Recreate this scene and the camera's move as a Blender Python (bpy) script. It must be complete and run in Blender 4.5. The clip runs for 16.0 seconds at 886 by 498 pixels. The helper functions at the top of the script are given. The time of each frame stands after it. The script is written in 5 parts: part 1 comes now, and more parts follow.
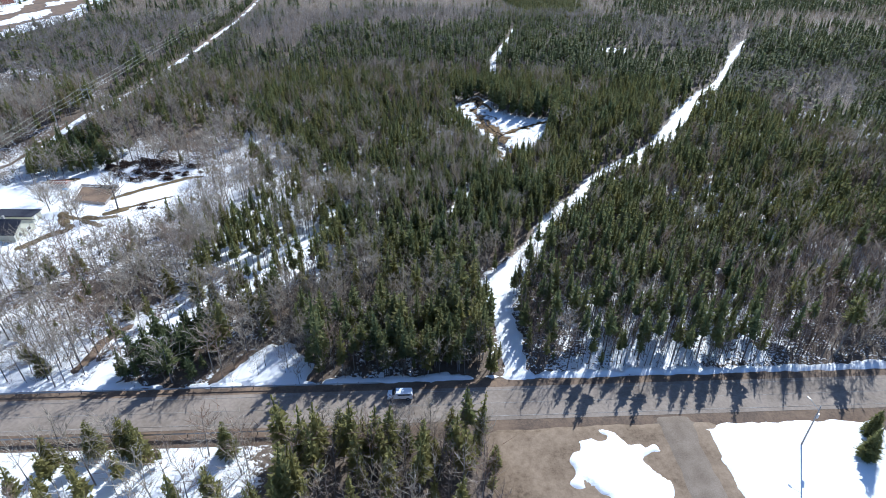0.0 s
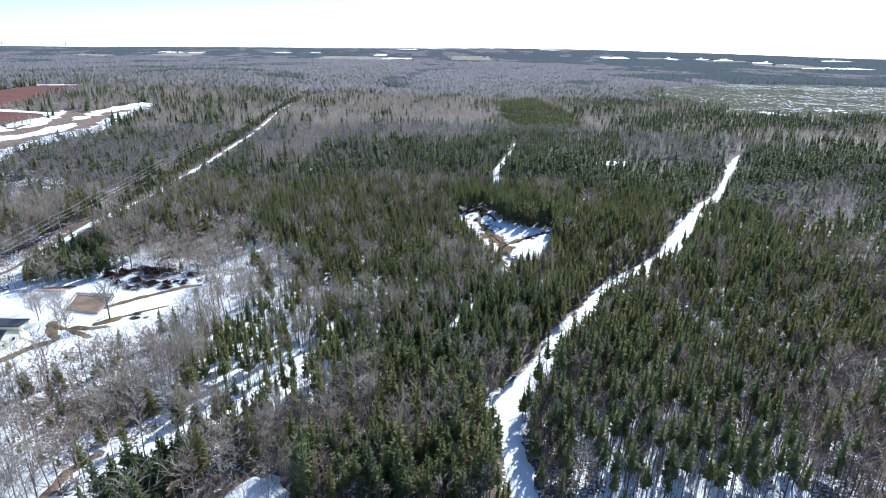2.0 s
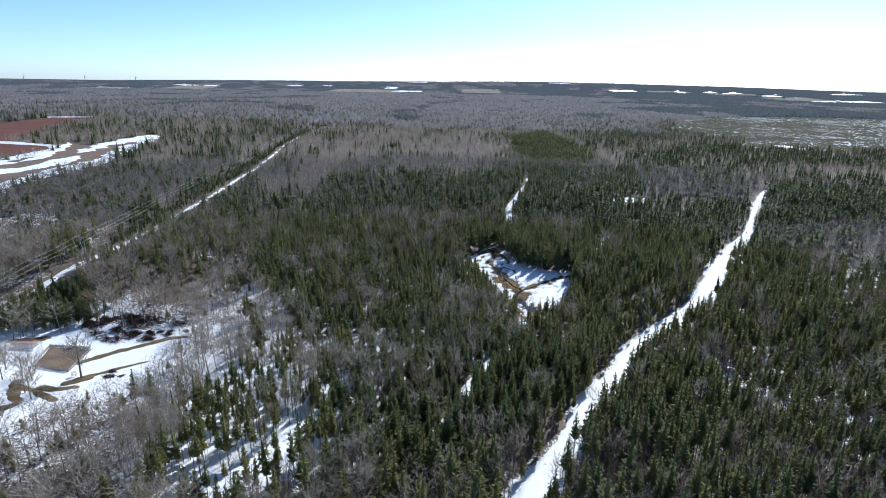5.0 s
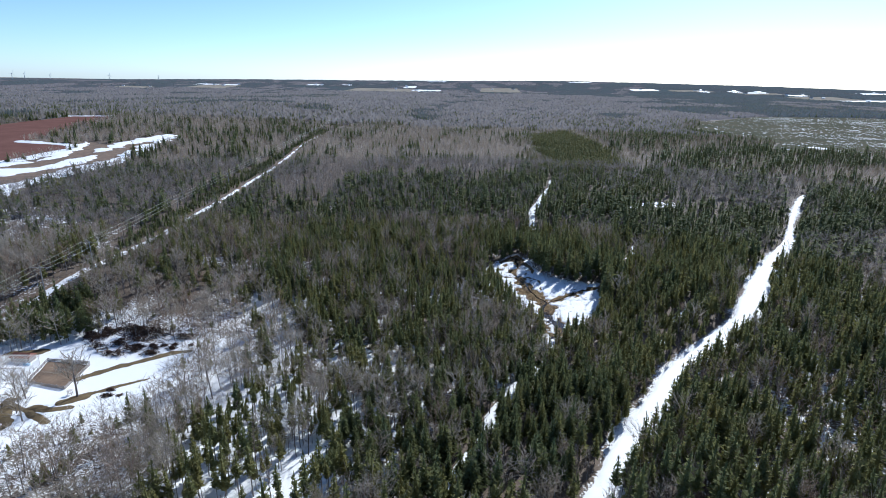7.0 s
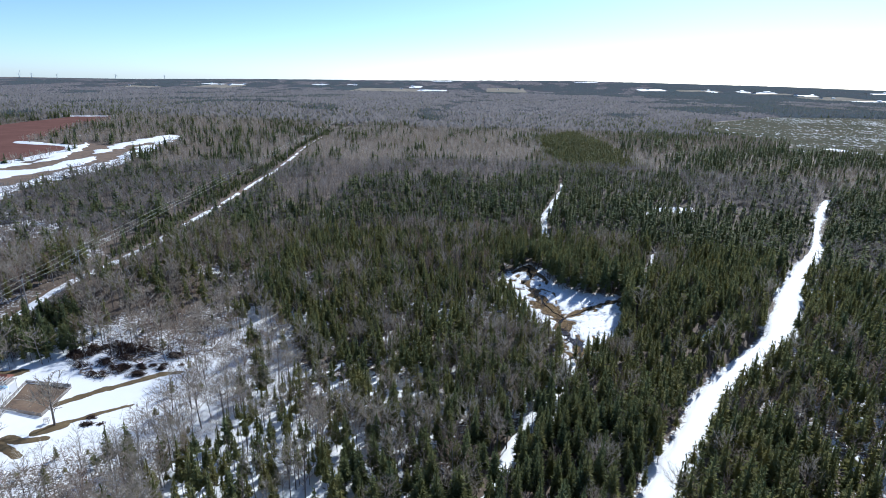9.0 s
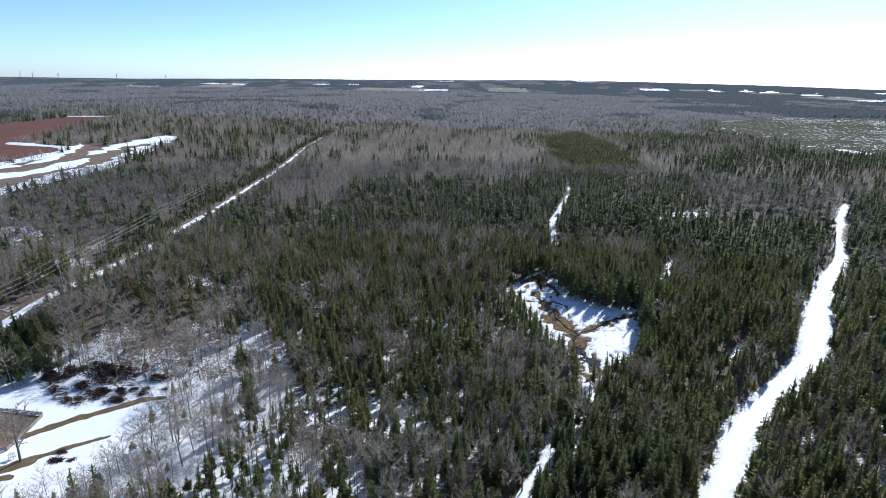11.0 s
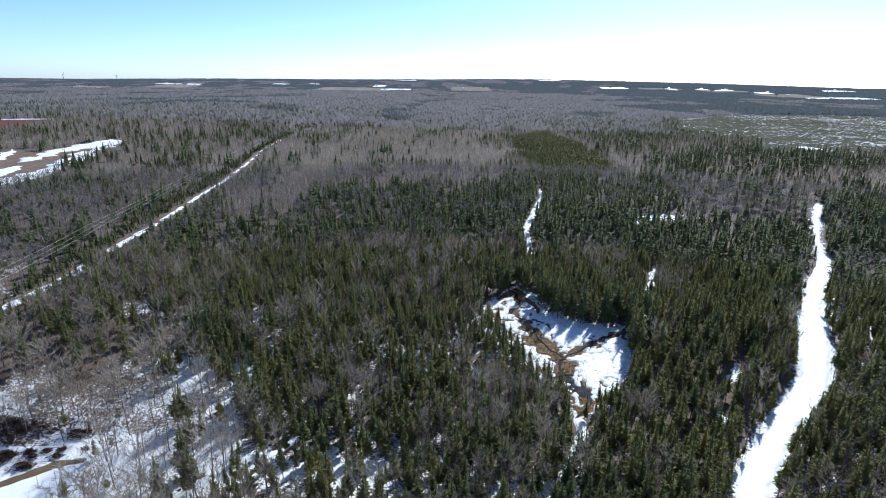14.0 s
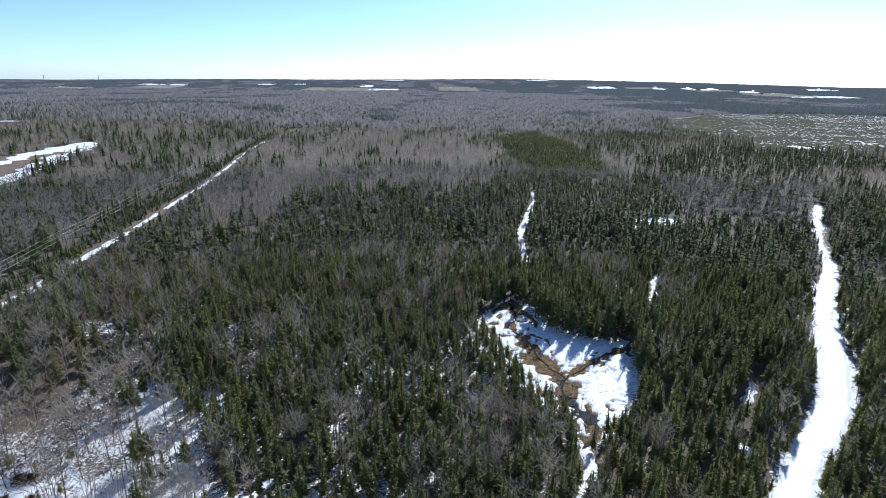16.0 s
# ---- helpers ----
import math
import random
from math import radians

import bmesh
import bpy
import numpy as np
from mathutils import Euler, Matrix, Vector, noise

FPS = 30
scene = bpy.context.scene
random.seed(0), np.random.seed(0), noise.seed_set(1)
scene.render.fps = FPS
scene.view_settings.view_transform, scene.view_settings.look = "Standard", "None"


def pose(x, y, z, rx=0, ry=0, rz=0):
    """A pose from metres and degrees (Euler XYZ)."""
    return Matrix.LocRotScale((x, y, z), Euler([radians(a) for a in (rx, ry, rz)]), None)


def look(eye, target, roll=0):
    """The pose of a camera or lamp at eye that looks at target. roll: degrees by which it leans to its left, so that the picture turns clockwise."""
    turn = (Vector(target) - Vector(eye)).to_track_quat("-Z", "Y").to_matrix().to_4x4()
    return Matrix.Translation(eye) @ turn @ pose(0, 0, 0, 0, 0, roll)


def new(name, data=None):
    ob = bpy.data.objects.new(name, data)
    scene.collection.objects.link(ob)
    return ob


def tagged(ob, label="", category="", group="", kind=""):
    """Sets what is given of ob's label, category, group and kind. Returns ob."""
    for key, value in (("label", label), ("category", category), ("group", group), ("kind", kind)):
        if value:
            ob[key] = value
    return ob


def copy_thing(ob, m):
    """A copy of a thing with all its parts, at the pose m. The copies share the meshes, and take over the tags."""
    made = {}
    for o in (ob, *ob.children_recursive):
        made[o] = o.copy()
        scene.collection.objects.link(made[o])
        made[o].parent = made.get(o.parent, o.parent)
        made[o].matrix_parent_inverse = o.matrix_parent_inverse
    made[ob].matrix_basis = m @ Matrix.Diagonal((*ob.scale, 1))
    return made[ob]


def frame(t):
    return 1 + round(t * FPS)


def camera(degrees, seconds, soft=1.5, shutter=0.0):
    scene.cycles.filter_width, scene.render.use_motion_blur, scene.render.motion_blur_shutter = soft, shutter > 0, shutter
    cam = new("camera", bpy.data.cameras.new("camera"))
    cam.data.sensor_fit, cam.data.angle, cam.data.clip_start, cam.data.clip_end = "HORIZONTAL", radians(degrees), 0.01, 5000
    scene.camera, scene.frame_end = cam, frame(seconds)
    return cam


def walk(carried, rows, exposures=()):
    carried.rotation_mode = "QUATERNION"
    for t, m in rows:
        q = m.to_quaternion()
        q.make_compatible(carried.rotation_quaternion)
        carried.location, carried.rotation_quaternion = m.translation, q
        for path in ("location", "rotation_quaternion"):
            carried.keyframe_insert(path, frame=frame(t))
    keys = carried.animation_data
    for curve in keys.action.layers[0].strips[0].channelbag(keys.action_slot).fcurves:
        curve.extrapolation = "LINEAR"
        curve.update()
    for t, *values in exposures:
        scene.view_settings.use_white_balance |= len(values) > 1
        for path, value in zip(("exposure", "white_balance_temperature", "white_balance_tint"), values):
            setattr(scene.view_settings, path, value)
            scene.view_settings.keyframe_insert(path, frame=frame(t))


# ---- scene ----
cam = camera(77.8, 16.0, soft=0.62)

# seconds, eye, point looked at, lean
PATH = [
    (0.0, (0.00, -0.00, 78.00), (-0.00, 85.74, 26.53), 0.63),
    (0.5, (0.01, 1.32, 77.91), (-0.13, 89.76, 31.23), 0.74),
    (1.0, (0.02, 2.64, 77.82), (-0.26, 93.51, 36.08), 0.79),
    (1.5, (0.04, 4.34, 77.77), (-0.55, 97.02, 40.21), 0.82),
    (2.0, (0.04, 6.58, 77.76), (-0.93, 100.43, 43.23), 0.84),
    (2.5, (0.04, 9.27, 77.76), (-1.14, 104.00, 45.76), 0.84),
    (3.0, (0.02, 12.27, 77.77), (-1.34, 107.57, 47.50), 0.81),
    (3.5, (-0.07, 15.41, 77.77), (-1.55, 111.00, 48.43), 0.80),
    (4.0, (-0.21, 18.65, 77.77), (-1.74, 114.23, 48.42), 0.82),
    (6.5, (-2.00, 35.31, 77.39), (-7.36, 130.70, 47.86), 0.84),
    (7.0, (-2.58, 38.70, 77.34), (-8.39, 134.05, 47.77), 0.85),
    (7.5, (-3.21, 42.09, 77.29), (-9.35, 137.42, 47.72), 0.86),
    (8.0, (-3.86, 45.47, 77.25), (-10.22, 140.78, 47.67), 0.86),
    (8.5, (-4.50, 48.85, 77.21), (-11.07, 144.14, 47.60), 0.88),
    (9.0, (-5.14, 52.25, 77.18), (-11.85, 147.53, 47.58), 0.88),
    (11.5, (-7.90, 68.96, 76.94), (-14.89, 164.19, 47.23), 0.84),
    (12.0, (-8.33, 72.27, 76.92), (-15.13, 167.50, 47.18), 0.83),
    (12.5, (-8.78, 75.56, 76.89), (-14.61, 170.86, 47.16), 0.81),
    (13.0, (-9.23, 78.82, 76.86), (-13.17, 174.22, 47.12), 0.76),
    (13.5, (-9.64, 82.08, 76.81), (-11.93, 177.52, 47.07), 0.71),
    (14.0, (-10.00, 85.33, 76.73), (-10.79, 180.80, 47.01), 0.68),
    (14.5, (-10.27, 88.62, 76.62), (-10.15, 184.11, 46.91), 0.65),
    (15.0, (-10.44, 92.01, 76.48), (-9.79, 187.50, 46.79), 0.61),
    (15.5, (-10.57, 95.42, 76.32), (-9.60, 190.91, 46.62), 0.58),
    (16.0, (-10.72, 98.86, 76.16), (-9.49, 194.34, 46.47), 0.55),
]
walk(cam, [(t, look(e, a, r)) for t, e, a, r in PATH],
     exposures=[(0.0, 0.70, 5450, 8), (0.5, 0.74, 5450, 8), (1.0, 0.94, 5350, 8), (1.5, 1.0, 5350, 8), (2.0, 0.92, 5350, 8), (2.5, 0.65, 5400, 8), (3.5, 0.36, 5450, 8), (8.5, 0.30, 5450, 8.5), (16.0, 0.33, 5450, 8.5)])

# ---- daylight ----
SUN_AZ, SUN_EL = radians(29), radians(38)      # right of straight ahead, above the horizon
world = bpy.data.worlds.new("spring_sky")
scene.world = world
world.use_nodes = True
wn = world.node_tree.nodes
sky = wn.new("ShaderNodeTexSky")
sky.sky_type = "NISHITA"
sky.sun_disc = False
sky.sun_elevation, sky.sun_rotation = SUN_EL, SUN_AZ
sky.air_density, sky.dust_density, sky.ozone_density = 0.8, 2.0, 3.0
sky.altitude = 2000
wn["Background"].inputs["Strength"].default_value = 0.13
world.node_tree.links.new(sky.outputs[0], wn["Background"].inputs["Color"])
sun = new("sun", bpy.data.lights.new("sun", "SUN"))
sun.data.energy, sun.data.angle, sun.data.color = 4.5, radians(0.55), (1.0, 0.95, 0.87)
sun.matrix_world = look((200, 300, 400), (200 - math.sin(SUN_AZ) * math.cos(SUN_EL), 300 - math.cos(SUN_AZ) * math.cos(SUN_EL), 400 - math.sin(SUN_EL)))


# ---- materials ----
def material(name, rough=0.9, metal=0.0, gloss=0.25):
    m = bpy.data.materials.new(name)
    m.use_nodes = True
    b = m.node_tree.nodes["Principled BSDF"]
    b.inputs["Roughness"].default_value, b.inputs["Metallic"].default_value = rough, metal
    b.inputs["Specular IOR Level"].default_value = gloss if rough < 0.88 else 0.0
    return m, m.node_tree.nodes, m.node_tree.links, b


def ramp(nodes, stops):
    r = nodes.new("ShaderNodeValToRGB")
    while len(r.color_ramp.elements) < len(stops):
        r.color_ramp.elements.new(0.5)
    for e, (p, c) in zip(r.color_ramp.elements, stops):
        e.position, e.color = p, (*c, 1) if len(c) == 3 else (c[0],) * 3 + (1,)
    return r


def tex(nodes, links, scale, detail=5.0, rough=0.6, vec=None):
    n = nodes.new("ShaderNodeTexNoise")
    n.inputs["Scale"].default_value, n.inputs["Detail"].default_value, n.inputs["Roughness"].default_value = scale, detail, rough
    if vec is None:
        g = nodes.new("ShaderNodeNewGeometry")
        vec = g.outputs["Position"]
    links.new(vec, n.inputs["Vector"])
    return n


def blend(nodes, links, fac, a, b, kind="MIX"):
    m = nodes.new("ShaderNodeMix")
    m.data_type, m.blend_type = "RGBA", kind
    for sock, v in ((m.inputs[0], fac), (m.inputs[6], a), (m.inputs[7], b)):
        if isinstance(v, (int, float)):
            sock.default_value = v
        elif isinstance(v, tuple):
            sock.default_value = (*v, 1)
        else:
            links.new(v, sock)
    return m.outputs[2]


def bumped(nodes, links, bsdf, height, strength=0.5, distance=0.1):
    b = nodes.new("ShaderNodeBump")
    b.inputs["Strength"].default_value, b.inputs["Distance"].default_value = strength, distance
    links.new(height, b.inputs["Height"])
    links.new(b.outputs[0], bsdf.inputs["Normal"])


def mottled(name, stops, scale=0.5, rough=0.9, fine=8.0, bump=0.4, dist=0.05, metal=0.0):
    """Two scales of noise over a colour ramp, with relief."""
    m, n, l, b = material(name, rough, metal)
    big, small = tex(n, l, scale), tex(n, l, scale * fine, 6.0, 0.7)
    mix = blend(n, l, 0.45, big.outputs["Fac"], small.outputs["Fac"])
    r = ramp(n, stops)
    l.new(mix, r.inputs[0])
    l.new(r.outputs[0], b.inputs["Base Color"])
    if bump:
        bumped(n, l, b, small.outputs["Fac"], bump, dist)
    return m


def tinted(name, stops, rough=0.8, through_light=0.0):
    """Colour by each plant's own tint value with fine variation; leaves let some light through."""
    m, n, l, b = material(name, rough)
    a = n.new("ShaderNodeAttribute")
    a.attribute_name = "tint"
    isl = n.new("ShaderNodeNewGeometry")
    oi = n.new("ShaderNodeObjectInfo")
    add = n.new("ShaderNodeMath"); add.operation = "MULTIPLY_ADD"
    l.new(isl.outputs["Random Per Island"], add.inputs[0]); add.inputs[1].default_value = 0.30; l.new(a.outputs["Fac"], add.inputs[2])
    add2 = n.new("ShaderNodeMath"); add2.operation = "MULTIPLY_ADD"
    l.new(oi.outputs["Random"], add2.inputs[0]); add2.inputs[1].default_value = 0.25; l.new(add.outputs[0], add2.inputs[2])
    r = ramp(n, stops)
    l.new(add2.outputs[0], r.inputs[0])
    l.new(r.outputs[0], b.inputs["Base Color"])
    if through_light:
        t = n.new("ShaderNodeBsdfTranslucent")
        l.new(r.outputs[0], t.inputs["Color"])
        mx = n.new("ShaderNodeMixShader")
        mx.inputs[0].default_value = through_light
        l.new(b.outputs[0], mx.inputs[1]); l.new(t.outputs[0], mx.inputs[2])
        l.new(mx.outputs[0], n["Material Output"].inputs["Surface"])
    return m


# needle greens, with blue raised slightly to stand for haze
NEEDLE = tinted("spruce_needles", [(0.0, (0.068, 0.088, 0.048)), (0.4, (0.126, 0.150, 0.069)), (0.75, (0.195, 0.20, 0.078)), (1.0, (0.25, 0.225, 0.080))], 0.82, 0.5)
TWIG = tinted("bare_twigs", [(0.0, (0.165, 0.122, 0.078)), (0.35, (0.275, 0.227, 0.168)), (0.72, (0.43, 0.38, 0.308)), (1.0, (0.25, 0.165, 0.115))], 0.7, 0.4)
# darkened copy of the twig tones, flattening contrast in place of haze
FARTWIG = tinted("far_bare_twigs", [(0.0, (0.135, 0.108, 0.086)), (0.35, (0.225, 0.194, 0.166)), (0.72, (0.34, 0.31, 0.275)), (1.0, (0.21, 0.155, 0.12))], 0.75, 0.4)
LARCHTWIG = tinted("larch_twigs", [(0.0, (0.10, 0.072, 0.056)), (0.5, (0.175, 0.132, 0.105)), (1.0, (0.26, 0.205, 0.17))], 0.8, 0.3)
BARK = tinted("tree_bark", [(0.0, (0.05, 0.042, 0.036)), (0.5, (0.13, 0.11, 0.10)), (1.0, (0.32, 0.30, 0.28))], 0.9)
SNOW = mottled("old_snow", [(0.0, (0.68, 0.67, 0.65)), (0.42, (0.82, 0.815, 0.80)), (1.0, (0.89, 0.885, 0.87))], 0.35, 0.6, 12, 0.5, 0.12)
ASPHALT = mottled("weathered_asphalt", [(0.28, (0.12, 0.092, 0.07)), (0.45, (0.205, 0.166, 0.13)), (0.58, (0.27, 0.222, 0.178)), (0.72, (0.34, 0.28, 0.22))], 0.11, 0.85, 14, 0.3, 0.02)
DIRT = mottled("wet_brown_dirt", [(0.3, (0.07, 0.05, 0.036)), (0.42, (0.12, 0.085, 0.06)), (0.55, (0.19, 0.13, 0.085)), (0.8, (0.29, 0.21, 0.14))], 0.22, 0.85, 9, 0.6, 0.08)
LOTDIRT = mottled("pale_muddy_dirt", [(0.34, (0.085, 0.056, 0.034)), (0.43, (0.155, 0.11, 0.07)), (0.54, (0.225, 0.165, 0.11)), (0.7, (0.30, 0.23, 0.16))], 0.14, 0.85, 9, 0.6, 0.08)
REDSOIL = mottled("red_ploughed_soil", [(0.2, (0.10, 0.052, 0.043)), (0.5, (0.145, 0.076, 0.062)), (0.8, (0.20, 0.11, 0.088))], 0.05, 0.95, 20, 0.4, 0.1)
DRYGRASS = mottled("dry_winter_grass", [(0.32, (0.03, 0.022, 0.014)), (0.44, (0.10, 0.066, 0.034)), (0.54, (0.25, 0.175, 0.095)), (0.68, (0.44, 0.34, 0.21))], 1.1, 0.95, 5, 0.9, 0.25)


def ground_material():
    """Forest floor: leaf litter and low brush with old snow between, as much as the snow value of the spot says."""
    m, n, l, b = material("forest_floor", 0.85)
    at = n.new("ShaderNodeAttribute"); at.attribute_name = "snow"
    a, c, d = tex(n, l, 0.22, 6, 0.65), tex(n, l, 1.6, 5, 0.65), tex(n, l, 0.02, 4, 0.6)
    mix = blend(n, l, 0.62, a.outputs["Fac"], c.outputs["Fac"])
    thr = n.new("ShaderNodeMath"); thr.operation = "ADD"
    l.new(mix, thr.inputs[0]); l.new(at.outputs["Fac"], thr.inputs[1])
    cut = ramp(n, [(0.485, (0.0,)), (0.515, (1.0,))])
    sh = n.new("ShaderNodeMath"); sh.operation = "SUBTRACT"
    l.new(thr.outputs[0], sh.inputs[0]); sh.inputs[1].default_value = 0.5
    l.new(sh.outputs[0], cut.inputs[0])
    litter = ramp(n, [(0.25, (0.065, 0.048, 0.036)), (0.5, (0.135, 0.102, 0.075)), (0.75, (0.22, 0.172, 0.125))])
    l.new(blend(n, l, 0.5, c.outputs["Fac"], d.outputs["Fac"]), litter.inputs[0])
    l.new(blend(n, l, cut.outputs[0], litter.outputs[0], (0.84, 0.83, 0.81)), b.inputs["Base Color"])
    bumped(n, l, b, mix, 0.8, 0.5)
    return m


GROUND = ground_material()
TURF = mottled("thawed_turf", [(0.2, (0.07, 0.05, 0.032)), (0.5, (0.14, 0.105, 0.06)), (0.8, (0.24, 0.18, 0.10))], 0.4, 0.95, 9, 0.8, 0.1)
GRAVEL = mottled("grey_gravel", [(0.3, (0.13, 0.10, 0.075)), (0.5, (0.21, 0.17, 0.13)), (0.7, (0.29, 0.24, 0.19))], 0.3, 0.9, 14, 0.5, 0.04)
STUBBLE = mottled("pale_stubble", [(0.25, (0.17, 0.145, 0.11)), (0.5, (0.26, 0.23, 0.18)), (0.75, (0.36, 0.33, 0.28))], 0.01, 0.95, 12, 0.2, 0.1)


# ---- tools ----
def smooth(u):
    u = np.clip(u, 0.0, 1.0)
    return u * u * (3 - 2 * u)


def hash2(i, j, seed):
    v = np.sin(i * 127.1 + j * 311.7 + seed * 74.7) * 43758.5453
    return v - np.floor(v)


def vnoise(x, y, size, seed=0):
    """Smooth value noise, 0 to 1, with features of that size in metres."""
    x, y = np.asarray(x, float) / size, np.asarray(y, float) / size
    i, j = np.floor(x), np.floor(y)
    u, v = smooth(x - i), smooth(y - j)
    a = hash2(i, j, seed) * (1 - u) + hash2(i + 1, j, seed) * u
    b = hash2(i, j + 1, seed) * (1 - u) + hash2(i + 1, j + 1, seed) * u
    return a * (1 - v) + b * v


def rough2(x, y, size, seed=0):
    return 0.55 * vnoise(x, y, size, seed) + 0.3 * vnoise(x, y, size / 2.3, seed + 5) + 0.15 * vnoise(x, y, size / 5.1, seed + 9)


def land(x, y):
    """Height of the ground."""
    x, y = np.asarray(x, float), np.asarray(y, float)
    d = np.hypot(x, y)
    west = 6 * smooth((-x - 95) / 45) * smooth((y - 185) / 45) + 15 * smooth((-x - 170) / 330) * smooth((y - 250) / 350)
    z = west * (1 - smooth((d - 1200) / 1500))
    z = z + 6 * smooth((y - 290) / 150) * (1 - smooth((y - 600) / 400)) * smooth((x + 130) / 60)
    z = z - 4 * np.exp(-((x - 20) / 70) ** 2 - ((y - 215) / 60) ** 2) - 3.5 * np.exp(-((x + 105) / 60) ** 2 - ((y - 165) / 50) ** 2)
    swell = 50 + 20 * np.exp(-((x - 700) / 1100) ** 2) - 18 * smooth((x - 1900) / 1200) - 14 * smooth((-x - 1500) / 1500)
    return z + swell * smooth((d - 3300) / 1700) + 0.6 * (vnoise(x, y, 35, 3) - 0.5)


def seg_dist(x, y, pts):
    """Distance to a line through pts."""
    best = np.full(np.shape(x), 1e9)
    for (ax, ay), (bx, by) in zip(pts, pts[1:]):
        t = np.clip(((x - ax) * (bx - ax) + (y - ay) * (by - ay)) / ((bx - ax) ** 2 + (by - ay) ** 2), 0, 1)
        best = np.minimum(best, np.hypot(x - ax - t * (bx - ax), y - ay - t * (by - ay)))
    return best


def inside(x, y, pts):
    """Signed distance to a polygon, positive within."""
    c = np.zeros(np.shape(x), bool)
    for (ax, ay), (bx, by) in zip(pts, pts[1:] + pts[:1]):
        if ay != by:
            c ^= ((ay > y) != (by > y)) & (x < (bx - ax) * (y - ay) / (by - ay) + ax)
    return np.where(c, 1, -1) * seg_dist(x, y, pts + pts[:1])


def mesh_of(name, v, f, mats, index=None, tint=None, soft=False, attr="tint"):
    """A mesh of triangles from arrays."""
    v, f = np.asarray(v, np.float32), np.asarray(f, np.int32)
    me = bpy.data.meshes.new(name)
    me.vertices.add(len(v)); me.vertices.foreach_set("co", v.ravel())
    me.loops.add(f.size); me.loops.foreach_set("vertex_index", f.ravel())
    me.polygons.add(len(f)); me.polygons.foreach_set("loop_start", np.arange(0, f.size, 3, dtype=np.int32))
    for m in mats:
        me.materials.append(m)
    if index is not None:
        me.polygons.foreach_set("material_index", np.asarray(index, np.int32))
    me.polygons.foreach_set("use_smooth", np.full(len(f), soft))
    if tint is not None:
        me.attributes.new(attr, "FLOAT", "POINT").data.foreach_set("value", np.asarray(tint, np.float32))
    me.update(calc_edges=True)
    return me


def grid_faces(nx, ny):
    i = (np.arange(ny - 1)[:, None] * nx + np.arange(nx - 1)[None, :]).ravel()
    return np.concatenate([np.stack([i, i + 1, i + nx + 1], 1), np.stack([i, i + nx + 1, i + nx], 1)])


def blanket(name, box, step, edge, mat, thick, label, category, lift=0.0, fray=1.0, size=4.0, seed=0, kind="structure"):
    """A sheet of snow, soil or grass lying on the land where edge(x, y) is positive, thinning to nothing at an uneven rim."""
    x0, x1, y0, y1 = box
    nx, ny = int((x1 - x0) / step) + 2, int((y1 - y0) / step) + 2
    x, y = np.meshgrid(np.linspace(x0, x1, nx), np.linspace(y0, y1, ny))
    m = edge(x, y) + fray * 2 * (rough2(x, y, size, seed) - 0.5)
    z = land(x, y) + lift + thick * np.clip(m / 0.8, -1.5, 1) + 0.12 * thick * (vnoise(x, y, 2.5, seed + 2) - 0.5)
    f = grid_faces(nx, ny)
    f = f[(m.ravel()[f] > -step).any(1)]
    used, f2 = np.unique(f, return_inverse=True)
    v = np.stack([x.ravel(), y.ravel(), z.ravel()], 1)[used]
    ob = new(name, mesh_of(name, v, f2.reshape(-1, 3), [mat], soft=True))
    return tagged(ob, label, category, kind=kind)


def part(name, me, parent=None, label="", m=None):
    ob = new(name, me)
    ob.parent = parent
    if m is not None:
        ob.matrix_basis = m
    return tagged(ob, label) if label else ob


def bm_mesh(name, bm, mat):
    me = bpy.data.meshes.new(name)
    bmesh.ops.recalc_face_normals(bm, faces=bm.faces)
    bm.to_mesh(me); bm.free()
    me.materials.append(mat)
    return me


def box_bm(boxes, bevel=0.0):
    """boxes: (centre, size, turn about z in degrees)."""
    bm = bmesh.new()
    for c, s, *r in boxes:
        m = pose(*c, 0, 0, r[0] if r else 0) @ Matrix.Diagonal((*s, 1))
        bmesh.ops.create_cube(bm, size=1, matrix=m)
    if bevel:
        bmesh.ops.bevel(bm, geom=list(bm.edges), offset=bevel, segments=1, affect="EDGES")
    return bm


# ---- plan ----
# the cut trail: x, y and half its width
TRAIL = [(15, 76, 1.7), (15, 88, 1.9), (14.6, 95, 2.1), (13.4, 102, 2.4), (13.6, 109, 2.5), (15.4, 116, 2.3), (19, 122.5, 1.9), (25, 131, 2.0), (31, 143.2, 2.0), (40.8, 158.6, 2.0), (47.7, 169.6, 2.1), (54, 180, 2.3),
         (62, 189.5, 2.7), (72.6, 201.4, 2.6), (80, 208, 3.9), (90.5, 218.5, 2.9), (96, 227.5, 3.1), (101.5, 236, 3.6), (111, 252.5, 3.2), (120.5, 268, 2.2), (130, 281.5, 2.4), (141, 296, 2.6), (151, 309, 2.9), (160, 322.5, 2.1),
         (166, 335, 1.0), (179.5, 359, 0.9), (196.5, 387, 1.3), (213, 411, 2.2), (219, 419, 1.6)]
TRAIL_LINE = [(p[0], p[1]) for p in TRAIL]
TRAIL_B = [(29, 318), (28, 334), (30, 358), (38, 386), (48, 424), (52, 452)]
SERVICE = [(-178, 110), (-165, 162), (-159, 187), (-155, 206), (-151.5, 226), (-150, 250), (-149.5, 274), (-152, 305), (-154.5, 335), (-158, 370), (-164, 425), (-169, 470), (-181, 548), (-195, 635), (-206, 735)]
